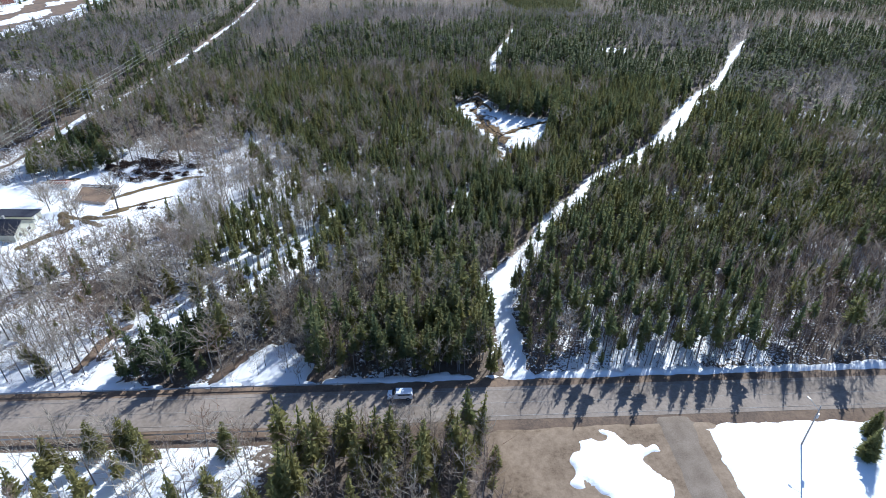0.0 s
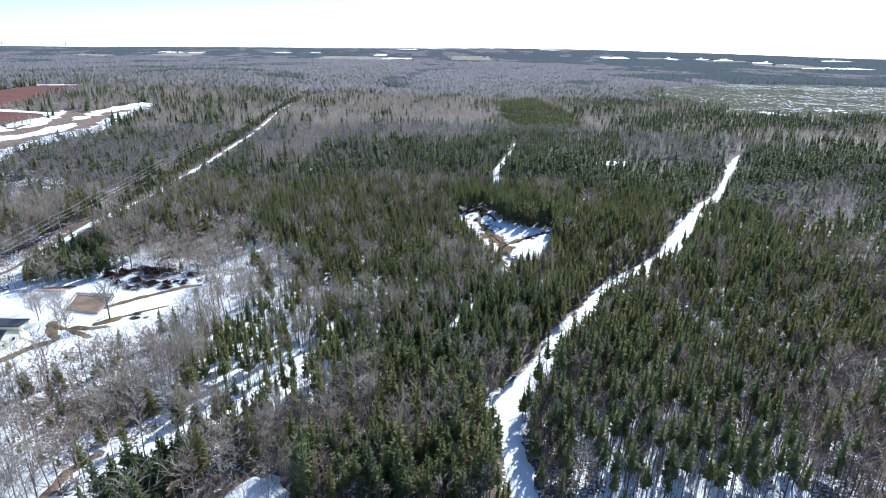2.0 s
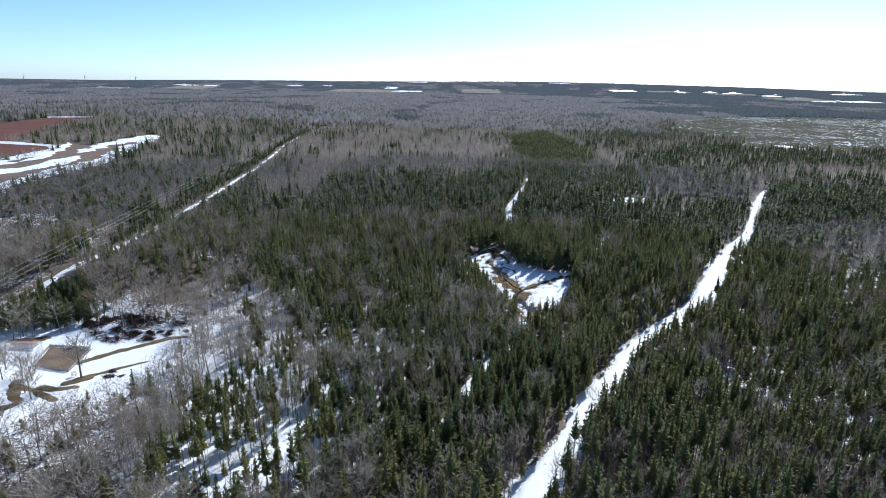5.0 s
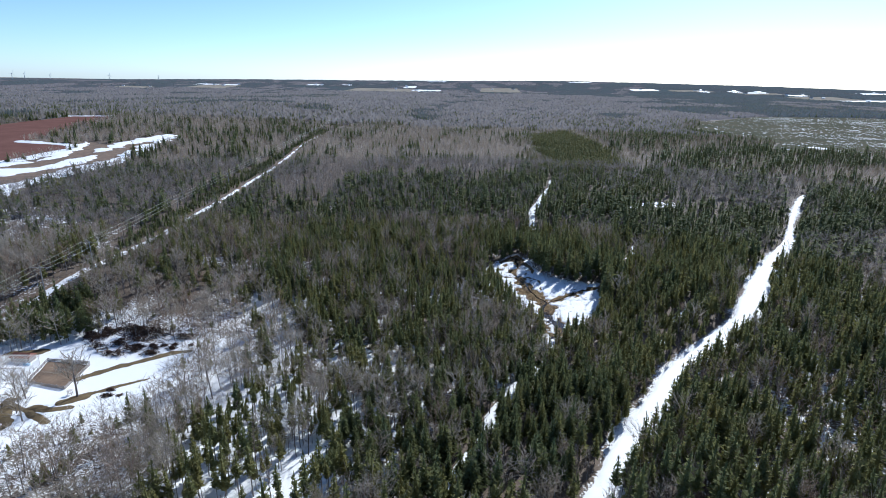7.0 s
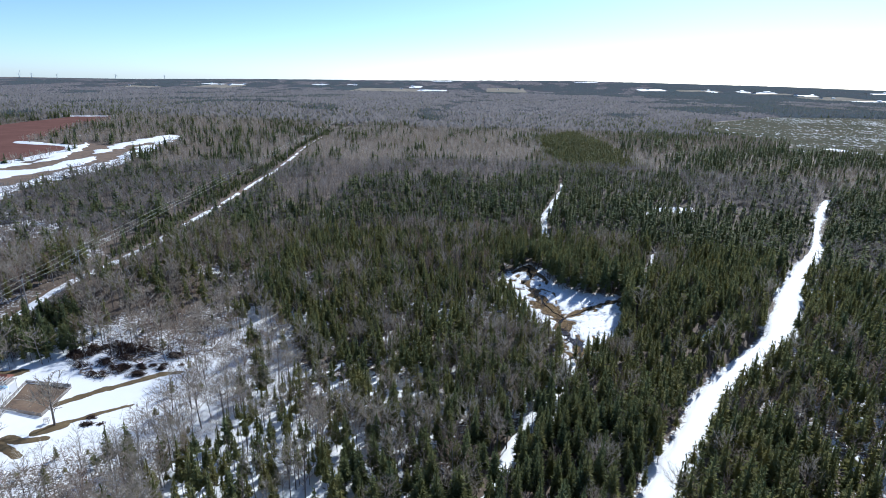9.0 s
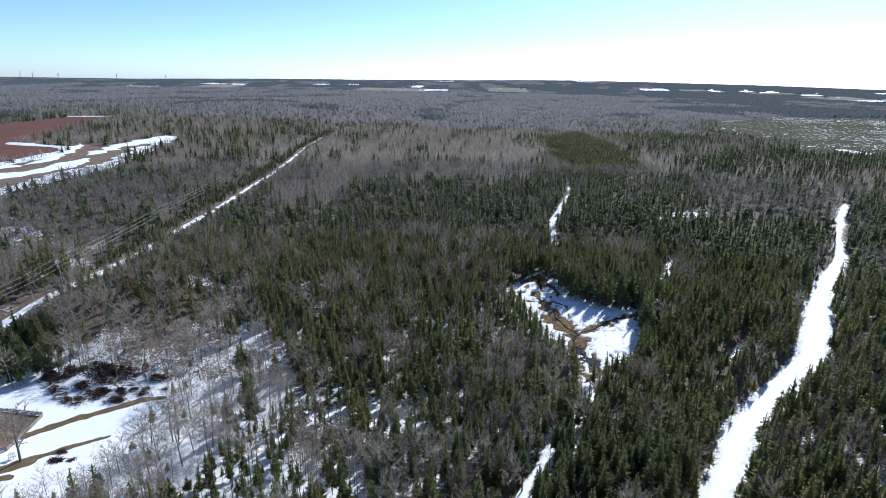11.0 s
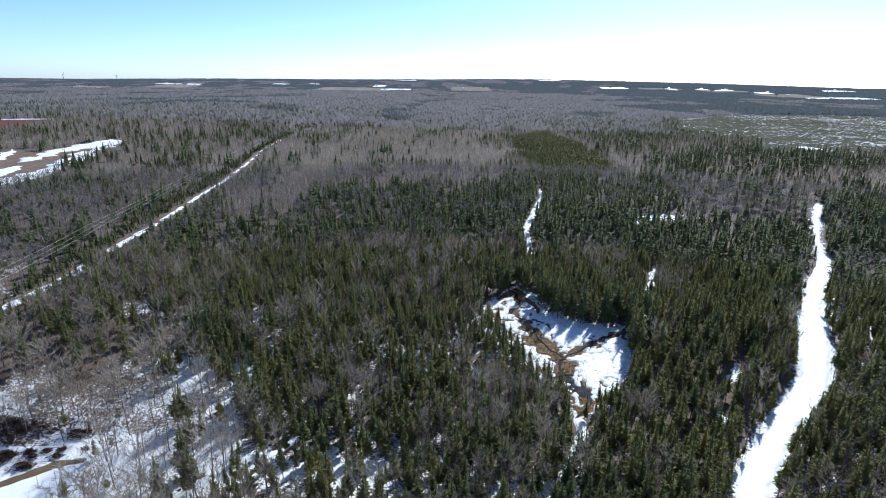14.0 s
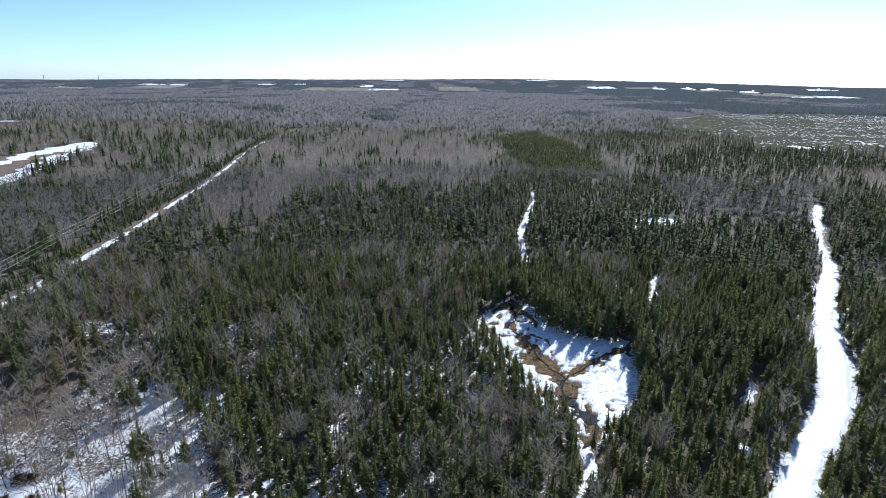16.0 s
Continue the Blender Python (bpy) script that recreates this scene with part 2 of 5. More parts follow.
STREAM = [(15, 284), (17, 272), (14, 263), (17, 255), (19, 246), (22, 239), (25, 233), (24, 227), (25, 221), (28, 214), (27, 208), (23, 203), (23, 197), (20, 189), (8, 167), (1, 148), (-7, 130)]
BRANCH = [(49, 250), (41, 247), (35, 242), (29, 237), (25, 233)]
CLEARING = [(4, 267), (13, 280), (17, 285), (20, 276), (22, 268), (25, 263), (31, 257), (37, 254), (43, 253), (49, 253), (46, 242), (45, 231), (40, 221), (33, 211), (29, 211), (24, 205), (22, 217), (19, 223), (17, 229), (13, 237), (10.5, 247), (7.5, 258)]
PATCH = [(93, 387), (120, 387), (117, 376), (91, 373)]
GAPS = [[(78, 307), (72, 293), (68, 285)], [(65.5, 278), (62, 268), (59.5, 261)], [(23, 200), (21, 192)], [(112.5, 266), (117, 273)], [(75, 229), (68, 219)], [(58, 207), (58.5, 201)], [(34.5, 197), (35, 192)],
        [(24, 186), (25.5, 181)], [(78.5, 153), (77, 145)], [(59, 141), (55.5, 132)], [(71.5, 125), (72, 121)], [(-36.5, 134), (-36, 124)], [(-49, 184), (-44, 192)]]
YARD = [(-148, 172), (-132, 177), (-126, 186), (-118, 191), (-108, 188), (-88, 191), (-85, 176), (-84.5, 164), (-87, 155), (-96, 149), (-103, 142), (-109, 134), (-122, 121), (-150, 118), (-165, 150)]
RED_FIELD = [(-1100, 600), (-536, 631), (-559, 777), (-505, 792), (-429, 569), (-417, 517), (-371, 522), (-358, 504), (-365, 432), (-700, 380)]
SNOW_FIELD = [(-440, 395), (-363, 430), (-349, 446), (-356, 505), (-377, 546), (-346, 535), (-347, 575), (-345, 633), (-326, 630), (-308, 530), (-292, 462), (-293, 420), (-285, 343), (-440, 330)]
FIELD_SNOW = [[(-440, 398), (-363, 434), (-349, 445), (-354, 477), (-356, 505), (-377, 546), (-360, 533), (-343, 473), (-346, 447), (-354, 424)], [(-420, 345), (-347, 416), (-329, 426), (-332, 463), (-325, 484), (-313, 473), (-312, 450), (-318, 423), (-326, 393)],
              [(-334, 492), (-345, 534), (-347, 575), (-345, 633), (-330, 630), (-323, 596), (-335, 549), (-328, 513)], [(-330, 335), (-304, 370), (-310, 423), (-307, 447), (-305, 478), (-321, 543), (-326, 599), (-306, 530), (-291, 463), (-293, 430), (-292, 381), (-286, 345)]]
BOG = [(457, 1238), (667, 1447), (895, 1479), (1500, 1250), (1300, 800), (689, 690), (462, 677), (367, 671), (312, 655), (389, 799), (354, 983)]
STAND = [(72, 830), (130, 890), (138, 620), (117, 508), (62, 500), (53, 620)]
# grey hardwood stands beside the road and east of the trail, and the belt of spruces before the bog
GREY = [[(66, 84), (112, 86), (122, 112), (104, 128), (76, 110)], [(-33, 84), (-20, 84), (-14, 100), (-16, 118), (-30, 124), (-37, 104)], [(127, 372), (178, 368), (217, 412), (255, 465), (226, 484), (178, 463), (144, 485), (134, 420)], [(152, 288), (149, 256), (162, 245), (193, 258), (238, 318), (207, 330), (161, 305)]]
BELT = [(245, 530), (340, 545), (470, 660), (600, 690), (560, 650), (440, 560), (380, 640), (300, 625)]


# low dark spruces behind the yard and beside the lane, and open snow beside the road
YARD_SPRUCES = [(-147, 182), (-121, 187), (-126, 197), (-132, 206), (-154, 204)]
LANE_SPRUCES = [(-61, 79), (-48, 80), (-50, 88), (-54, 96), (-60, 89)]
VERGE = [(-41, 76), (-23.5, 77), (-26, 81.5), (-31.5, 90), (-35.5, 86), (-41.5, 80)]
LANES = [[(-67, 77), (-65.5, 86), (-60.5, 98), (-57, 107), (-50, 114), (-42, 120)], [(-42, 78), (-36, 86)]]
# far fields: middle, half width across, half depth, material key
FAR_FIELDS = [(-1989, 3200, 98, 75, "tan"), (-1652, 3490, 115, 165, "tan"), (-1793, 3690, 70, 50, "snow"), (-1640, 3715, 50, 45, "snow"), (-1159, 3960, 50, 60, "snow"), (-949, 4045, 35, 45, "snow"), (-597, 3530, 217, 215, "tan"),
              (-486, 3960, 37, 110, "snow"), (-345, 3600, 90, 90, "snow"), (123, 3720, 119, 230, "tan"), (1070, 3860, 82, 85, "snow"), (1342, 3800, 121, 75, "tan"), (1403, 3750, 27, 70, "snow"), (1588, 3720, 34, 45, "snow"), (1667, 3530, 109, 65, "tan"),
              (1676, 3625, 58, 45, "snow"), (1803, 3400, 45, 50, "snow"), (1791, 3110, 129, 180, "tan"), (1881, 2870, 162, 110, "snow"), (878, 2220, 42, 22, "snow"), (1035, 2420, 48, 20, "snow"), (2314, 3540, 87, 60, "snow"), (-365, 4700, 80, 60, "snow"), (798, 4700, 92, 60, "snow")]


def far_open(x, y):
    m = np.full(np.shape(x), -1e3)
    for cx, cy, hw, hd, _ in FAR_FIELDS:
        m = np.maximum(m, np.minimum(hw - np.abs(x - cx), hd - np.abs(y - cy)))
    return m


def trail_in(x, y):
    """How far a spot lies inside the cut trail."""
    best = np.full(np.shape(x), -1e9)
    for (ax, ay, aw), (bx, by, bw) in zip(TRAIL, TRAIL[1:]):
        t = np.clip(((x - ax) * (bx - ax) + (y - ay) * (by - ay)) / ((bx - ax) ** 2 + (by - ay) ** 2), 0, 1)
        best = np.maximum(best, aw + (bw - aw) * t - np.hypot(x - ax - t * (bx - ax), y - ay - t * (by - ay)))
    return best


def road_y(x):
    return 72.8 + 0.056 * x


def road_dist(x, y):
    return np.abs(y - road_y(x))


def open_ground(x, y):
    """How far a spot lies inside ground without trees (negative: among trees)."""
    m = trail_in(x, y) + 0.5
    m = np.maximum(m, 1.6 - seg_dist(x, y, TRAIL_B))
    m = np.maximum(m, 3.3 + 1.2 * smooth((235 - y) / 20) - seg_dist(x, y, SERVICE))
    m = np.maximum(m, inside(x, y, CLEARING))
    m = np.maximum(m, 0.9 - seg_dist(x, y, STREAM))
    m = np.maximum(m, inside(x, y, PATCH))
    for g in GAPS:
        m = np.maximum(m, 1.2 - seg_dist(x, y, g))
    m = np.maximum(m, inside(x, y, YARD))
    for lane in LANES:
        m = np.maximum(m, 2.3 - seg_dist(x, y, lane))
    m = np.maximum(m, inside(x, y, VERGE) - 1.2)
    m = np.maximum(m, inside(x, y, RED_FIELD))
    m = np.maximum(m, inside(x, y, SNOW_FIELD))
    m = np.maximum(m, inside(x, y, BOG))
    m = np.maximum(m, 7.4 - road_dist(x, y))
    m = np.maximum(m, np.minimum(72 - y, np.minimum(x - 9, 78 - x)))
    return m


def scrub_edge(y):
    """Where the thin wood round the yard gives way to conifers."""
    return np.interp(y, [80, 100, 112, 135, 165, 178, 192, 221, 240], [-28, -40, -58, -64, -59, -54, -59, -79, -92])


def west_scrub(x, y):
    """1 in the thin bare wood round the yard, 0 in the dense spruce."""
    return smooth((scrub_edge(y) - x + 14 * (rough2(x, y, 14, 57) - 0.5)) / 12 + 0.5) * smooth((250 - y) / 24) * smooth((x + 165) / 10)


def line_x(y):
    """Where the power line runs."""
    return -160 - 0.115 * (np.asarray(y, float) - 312)


def corridor(x, y):
    """1 in the strip of low young spruces below the wires."""
    a = line_x(y)
    return smooth((x - a + 6) / 3) * smooth((a + 9 - x) / 3) * smooth((y - 222) / 15)


def rim(x, y):
    """Lower trees beside the track and in front of the clearing."""
    t = np.interp(y, [p[1] for p in SERVICE], [p[0] for p in SERVICE])
    d = np.where(y > 165, np.maximum(x - t, 0) + 30 * (x < t - 2), 99.0)
    d = d + 9 * smooth((vnoise(x, y, 14, 48) - 0.62) / 0.1)
    e = 3 + np.maximum(-inside(x, y, CLEARING), 0) * 1.6 + 30 * ((x - 25) * 0.8 + (y - 240) * 0.6 > 0)
    tall = 1 + 0.3 * smooth((11 + inside(x, y, CLEARING)) / 6) * ((x - 30) * 0.5 + (y - 244) * 0.86 > 0)
    right = x > np.interp(y, [p[1] for p in TRAIL], [p[0] for p in TRAIL])
    return np.minimum(0.14 + 0.86 * smooth(d / 21), 0.5 + 0.5 * smooth(e / 14)) * tall * np.where(right, 0.78 + 0.22 * smooth((seg_dist(x, y, TRAIL_LINE) - 3) / 3), 0.6 + 0.4 * smooth((seg_dist(x, y, TRAIL_LINE) - 3.5) / 4))


def pine_wood(x, y):
    """1 in the open stand of tall pines over snow between the thin wood and the dense one."""
    e = 8 * (vnoise(x, y, 15, 59) - 0.5)
    right = np.interp(y, [105, 111, 129, 153, 185], [-27, -29, -32, -40, -53])
    return smooth((right - x + e) / 6 + 0.5) * smooth((x - scrub_edge(y) + e) / 6 + 0.7) * smooth((186 - y) / 12) * smooth((y - 104) / 8)


def pine_floor(x, y):
    """1 on the open snowy floor in front of the tall pines."""
    d = seg_dist(x, y, [(-78, 178), (-62, 184), (-48, 182), (-36, 180), (-27, 181)])
    e = seg_dist(x, y, [(-66, 98), (-59, 104.5), (-50, 113), (-40, 120), (-36, 133)])
    g = seg_dist(x, y, [(-63, 128), (-60, 143), (-67, 162), (-74, 187)])
    return smooth((np.maximum(np.maximum(9 - d, 8.5 - e), 4.5 - g) + 7 * (vnoise(x, y, 7, 58) - 0.5)) / 5)


def conifers(x, y):
    """Share of spruce among the trees."""
    n = rough2(x, y, 60, 21)
    near = 0.87 - 0.5 * smooth((rough2(x, y, 17, 23) - 0.61) / 0.06) + 0.03 * smooth((x - 10) / 30) + 0.12 * smooth((x - 50) / 40) * smooth((y - 220) / 40) - 0.20 * smooth((n - 0.60) / 0.10) + 0.2 * np.exp(-((x - 60) / 25) ** 2 - ((y - 188) / 35) ** 2)
    edge = 430 - 110 * smooth((-20 - x) / 110) + 50 * (vnoise(x, y, 70, 4) - 0.5) * 2
    far = 0.02 + 0.8 * smooth((rough2(x, y, 36, 22) - 0.62) / 0.06)
    c = near + (far - near) * smooth((y - edge) / 50)
    east = 0.20 + 0.25 * smooth((rough2(x, y, 24, 34) - 0.5) / 0.1) + 0.5 * smooth((rough2(x, y, 62, 33) - 0.47) / 0.14) * (1 - 0.75 * smooth((y - 900) / 200))
    c = c + (east - c) * smooth((x - 135) / 40) * smooth((y - 400) / 40)
    for g in GREY:
        c = c + (0.2 - c) * smooth(inside(x, y, g) / (16 if g[0][1] > 200 else 5) + 0.6)
    c = c + (0.92 - c) * smooth(inside(x, y, BELT) / 20 + 0.6)
    west = 0.11 + 0.54 * smooth((rough2(x, y, 26, 31) - 0.57) / 0.07)
    c = c + (west - c) * smooth((-115 - x) / 40)
    c = c + (0.05 + 0.4 * smooth((rough2(x, y, 22, 35) - 0.62) / 0.08) - c) * west_scrub(x, y)
    c = c + (0.78 - c) * pine_wood(x, y)
    c = c + (0.5 - c) * smooth((-78 - x) / 14) * smooth((x + 152) / 8) * smooth((y - 212) / 14) * smooth((330 - y) / 40)
    c = c + (0.6 - c) * corridor(x, y)
    c = c + (0.45 - c) * smooth((70 - y) / 3)
    for px_, py_, s_ in ((-38, 88, 5), (-48, 87, 4), (-72, 88, 4), (-56, 107, 6), (-50, 120, 6), (-60, 135, 5), (-44, 150, 6), (-78, 150, 4)):
        c = c + 0.5 * np.exp(-((x - px_) / s_) ** 2 - ((y - py_) / s_) ** 2)
    c = c + 0.8 * np.exp(-((x + 140) / 16) ** 2 - ((y - 198) / 14) ** 2)
    c = c + (0.97 - c) * smooth((34 + inside(x, y, CLEARING)) / 12) * smooth((x + 0.5 * (y - 240) - 8) / 10)
    c = c + 0.95 * smooth(1.6 - np.hypot((x + 600) / 75, (y - 870) / 45))
    c = np.where(inside(x, y, STAND) > 0, 1.0, c)
    return np.clip(c, 0, 1)


# ---- ground ----
def spaced(lo, hi, fine_lo, fine_hi, step, grow):
    a = list(np.arange(fine_lo, fine_hi + step, step))
    s = step
    while a[-1] < hi:
        s = min(s * grow, 120)
        a.append(a[-1] + s)
    s = step
    while a[0] > lo:
        s = min(s * grow, 120)
        a.insert(0, a[0] - s)
    return np.array(a)


def snow_share(x, y):
    """How much old snow lies on the forest floor: 0.5 is half covered."""
    s = 0.40 + 0.24 * (rough2(x, y, 45, 51) - 0.5) * 2
    s = s + 0.05 * west_scrub(x, y) * smooth((212 + 24 * smooth((x + 100) / 15) - y) / 18) + 0.08 * smooth((2 - x) / 20) * smooth((175 - y) / 20) * smooth((y - 112) / 12)
    s = s - 0.05 * smooth((x + 36) / 8) * smooth((10 - x) / 8) * smooth((118 - y) / 10) + 0.07 * smooth((x - 22) / 8) * smooth((175 - y) / 20)
    s = s - 0.14 * smooth((y - 250) / 150) + 0.11 * smooth((x + 110) / 14) * smooth((-52 - x) / 14) * smooth((y - 140) / 16) * smooth((236 - y) / 16)
    s = s + 0.25 * smooth((6 - seg_dist(x, y, TRAIL_LINE)) / 4) * smooth((y - 96) / 15) + 0.2 * smooth((4 + inside(x, y, CLEARING)) / 4)
    s = s + 0.09 * smooth((104 - y) / 8) * smooth((-26 - x) / 6)
    s = s + 0.02 * smooth((-62 - x) / 6) * smooth((140 - y) / 10) * smooth((y - 84) / 6)
    s = s + 0.13 * pine_floor(x, y) + 0.1 * np.exp(-((x + 119) / 14) ** 2 - ((y - 203) / 7) ** 2) - 0.05 * smooth((x + 104) / 8) * smooth((-64 - x) / 8) * smooth((y - 190) / 6) * smooth((222 - y) / 8)
    s = s + 0.05 * pine_wood(x, y) - 0.16 * smooth((x + 8) / 6) * smooth((13 - x) / 2) * smooth((108 - y) / 8)
    return s


gx, gy = spaced(-4400, 4400, -170, 260, 3.8, 1.09), spaced(-700, 4960, 50, 430, 3.8, 1.06)
GX, GY = np.meshgrid(gx, gy)
ground = new("ground", mesh_of("ground", np.stack([GX.ravel(), GY.ravel(), land(GX, GY).ravel()], 1), grid_faces(len(gx), len(gy)), [GROUND],
                               tint=snow_share(GX, GY).ravel(), soft=True, attr="snow"))
tagged(ground, "wooded land with brown leaf litter and patches of old snow", "ground", kind="structure")

blanket("snow_trail", (4, 228, 76, 424), 0.7, lambda x, y: trail_in(x, y) + 0.4 + 0.7 * (vnoise(x, y, 2.2, 77) - 0.5), SNOW, 0.35,
        "winding snow-covered trail cut through the spruce wood", "trail", fray=0.7, size=3)
blanket("snow_path", (22, 58, 312, 456), 0.9, lambda x, y: 1.9 - 1.2 * smooth((y - 395) / 30) - seg_dist(x, y, TRAIL_B), SNOW, 0.3,
        "narrow curved snow path between spruces", "trail", fray=0.5, size=5, seed=3)
blanket("service_track", (-215, -138, 105, 742), 1.2, lambda x, y: 2.4 - seg_dist(x, y, SERVICE), DIRT, 0.12, "brown dirt track along the power line", "track", fray=0.8, seed=4)
blanket("track_snow", (-215, -138, 105, 742), 1.2, lambda x, y: 2.0 - 0.6 * smooth((230 - y) / 30) - 0.4 * smooth((y - 300) / 60) - 2.4 * smooth((0.30 - vnoise(x, y, 13, 6)) / 0.12) - seg_dist(x, y, [(a + 0.7, b) for a, b in SERVICE]), SNOW, 0.35,
        "broken strip of snow on the dirt track", "snow", fray=0.9, seed=5)
blanket("clearing_snow", (0, 54, 186, 290), 0.42, lambda x, y: np.minimum(np.minimum(inside(x, y, CLEARING) - 0.8 + 2.4 * (vnoise(x, y, 1.6, 41) - 0.5), 9 * np.abs(vnoise(x, y, 4.5, 42) - 0.5) + 1.6 * smooth((x - 38) / 6) + 4 * np.abs(vnoise(x, y * 1.6, 1.8, 43) - 0.5) - 0.7), np.minimum(seg_dist(x, y, STREAM[:12]) - 1.7 - 1.6 * smooth((y - 220) / 10) * smooth((262 - y) / 20) + 3.6 * (vnoise(x, y, 2.4, 44) - 0.5), seg_dist(x, y, BRANCH) - 0.9 + 1.6 * (vnoise(x, y, 2.0, 46) - 0.5))), SNOW, 0.4,
        "snow in the open clearing beside the stream", "snow", fray=1.5, size=2.2, seed=7)
blanket("marsh_grass", (0, 54, 196, 290), 0.5, lambda x, y: np.minimum(inside(x, y, CLEARING) + 1.0, np.maximum(8.0 - seg_dist(x, y, STREAM[:14]), 3.5 - seg_dist(x, y, BRANCH))), DRYGRASS, 0.12,
        "flattened tan marsh grass along the stream", "grass", fray=1.2, size=2.5, seed=8)
blanket("brook_snow", (-14, 30, 122, 206), 0.6, lambda x, y: 1.5 + 1.8 * (vnoise(x, y, 9, 64) - 0.55) - seg_dist(x, y, STREAM[11:]), SNOW, 0.35, "broken snow along the wooded brook", "snow", fray=0.9, size=3, seed=26)
blanket("patch_snow", (86, 126, 368, 392), 0.8, lambda x, y: inside(x, y, PATCH), SNOW, 0.35, "patch of snow in a small opening of the wood", "snow", fray=6, size=9, seed=9)
for g in GAPS:
    xs, ys = [p[0] for p in g], [p[1] for p in g]
    blanket("gap_snow", (min(xs) - 4, max(xs) + 4, min(ys) - 4, max(ys) + 4), 0.6, lambda x, y: 1.0 + 1.6 * (vnoise(x, y, 2.2, 36) - 0.5) - seg_dist(x, y, g), SNOW, 0.3, "snow strip in a narrow gap between trees", "snow", fray=1.0, size=3, seed=10)
blanket("yard_snow", (-168, -80, 118, 202), 0.8, lambda x, y: inside(x, y, YARD), SNOW, 0.3, "wet spring snow lying over the yard", "snow", fray=2.0, size=6, seed=11)
blanket("red_field", (-1100, -340, 370, 810), 6.0, lambda x, y: inside(x, y, RED_FIELD), REDSOIL, 0.8, "bare red ploughed field beyond the wood", "field", fray=5, size=60, seed=12)
blanket("field_snow", (-450, -275, 320, 640), 2.0, lambda x, y: np.max([inside(x, y, p) for p in FIELD_SNOW], axis=0), SNOW, 0.45,
        "long strips of snow along the field edge", "snow", lift=0.5, fray=7, size=9, seed=13)
blanket("field_verge", (-450, -275, 320, 640), 3.0, lambda x, y: inside(x, y, SNOW_FIELD), DIRT, 0.5, "brown field verge between strips of snow", "field", fray=3, size=25, seed=14)
blanket("field_rim_snow", (-600, -335, 400, 810), 2.5, lambda x, y: 4.5 - np.minimum(seg_dist(x, y, [(-600, 768), (-559, 781), (-505, 796)]), seg_dist(x, y, [(-440, 405), (-365, 434), (-358, 504), (-371, 520), (-417, 518)])), SNOW, 0.5,
        "drift of snow along the rim of the red field", "snow", lift=0.7, fray=4.5, size=14, seed=15)
BOGMAT = mottled("bog_heath", [(0.25, (0.062, 0.066, 0.048)), (0.47, (0.092, 0.092, 0.064)), (0.58, (0.113, 0.103, 0.070)), (0.68, (0.15, 0.112, 0.080))], 0.012, 0.95, 12, 0.5, 0.4)
blanket("bog", (300, 1510, 640, 1490), 8.0, lambda x, y: inside(x, y, BOG), BOGMAT, 0.8, "open brown bog with low heath", "bog", fray=16, size=80, seed=16)

# ---- road ----
def strip(name, a, b, y0, y1, z, mat, label, category, n=60, drop=0.0):
    """A level strip along the road from x = a to b, between two distances from its middle line."""
    x = np.linspace(a, b, n)
    v, k = [], 7
    for j in range(k):
        o = y0 + (y1 - y0) * j / (k - 1)
        v.append(np.stack([x, road_y(x) + o, np.full(n, z + 0.02 * math.sin(math.pi * j / (k - 1)) - (drop if j in (0, k - 1) else 0.0))], 1))
    ob = new(name, mesh_of(name, np.concatenate(v), grid_faces(n, k), [mat], soft=True))
    return tagged(ob, label, category, kind="structure")


PAINT = mottled("worn_road_paint", [(0.44, (0.18, 0.15, 0.12)), (0.56, (0.27, 0.245, 0.215)), (0.78, (0.40, 0.385, 0.36))], 0.5, 0.85, 10, 0.1, 0.01)
strip("road_shoulder", -420, 420, -8.6, 8.4, 0.42, DIRT, "brown gravel shoulder of the country road", "road", drop=1.2)
strip("road", -420, 420, -4.1, 4.1, 0.47, ASPHALT, "weathered grey two-lane asphalt road", "road")
for o in (-3.15, 3.3):
    strip("edge_line", -420, 420, o - 0.09, o + 0.09, 0.495, PAINT, "worn white line along the road edge", "road marking")
strip("centre_line", -420, 420, -0.08, 0.08, 0.50, PAINT, "worn centre line of the road", "road marking")
blanket("roadside_snow", (-200, 200, 66, 96), 0.8, lambda x, y: np.minimum(y - road_y(x) - 6.2, 8.6 - (y - road_y(x))) - 1.1 * smooth((-15 - x) / 10) * smooth((0.62 - vnoise(x, 0 * y, 9, 45)) / 0.15) - 1.3 * smooth((5.0 - np.abs(x - 9)) / 3) * (0.4 + 1.2 * vnoise(x, y, 2.5, 66)), SNOW, 0.55, "ploughed bank of snow along the road", "snow", fray=1.5, size=2.4, seed=21)
blanket("dirt_lot", (6, 52, 8, 72), 0.8, lambda x, y: np.minimum(np.minimum(np.minimum(x - 9, 49 - x), y - 18 - 5 * vnoise(x, y, 9, 60)), road_y(x) - 5.8 - y), LOTDIRT, 0.2, "muddy brown lot beside the road", "lot", lift=0.25, fray=0.8, seed=22)
blanket("lot_snow", (44, 86, 8, 74), 0.8, lambda x, y: np.minimum(np.minimum(np.minimum(x - 46.5 - 0.05 * (66 - y), y - 16 - 6 * vnoise(x, y, 9, 60)), 80 - x), road_y(x) - 6.4 - y + 1.2 * (vnoise(x, y, 3, 47) - 0.5)), SNOW, 0.45, "snow-covered lawn beside the driveway", "snow", lift=0.1, fray=1.3, seed=23)
blanket("driveway", (35, 50, 8, 72), 0.7, lambda x, y: np.minimum(np.minimum(3.0, (y - 14) * 0.5) - np.abs(x - 42.3 - 0.02 * (66 - y)), road_y(x) - 4.6 - y), GRAVEL, 0.12, "grey-brown gravel driveway beside the muddy lot", "driveway", lift=0.42, fray=0.5, seed=27)
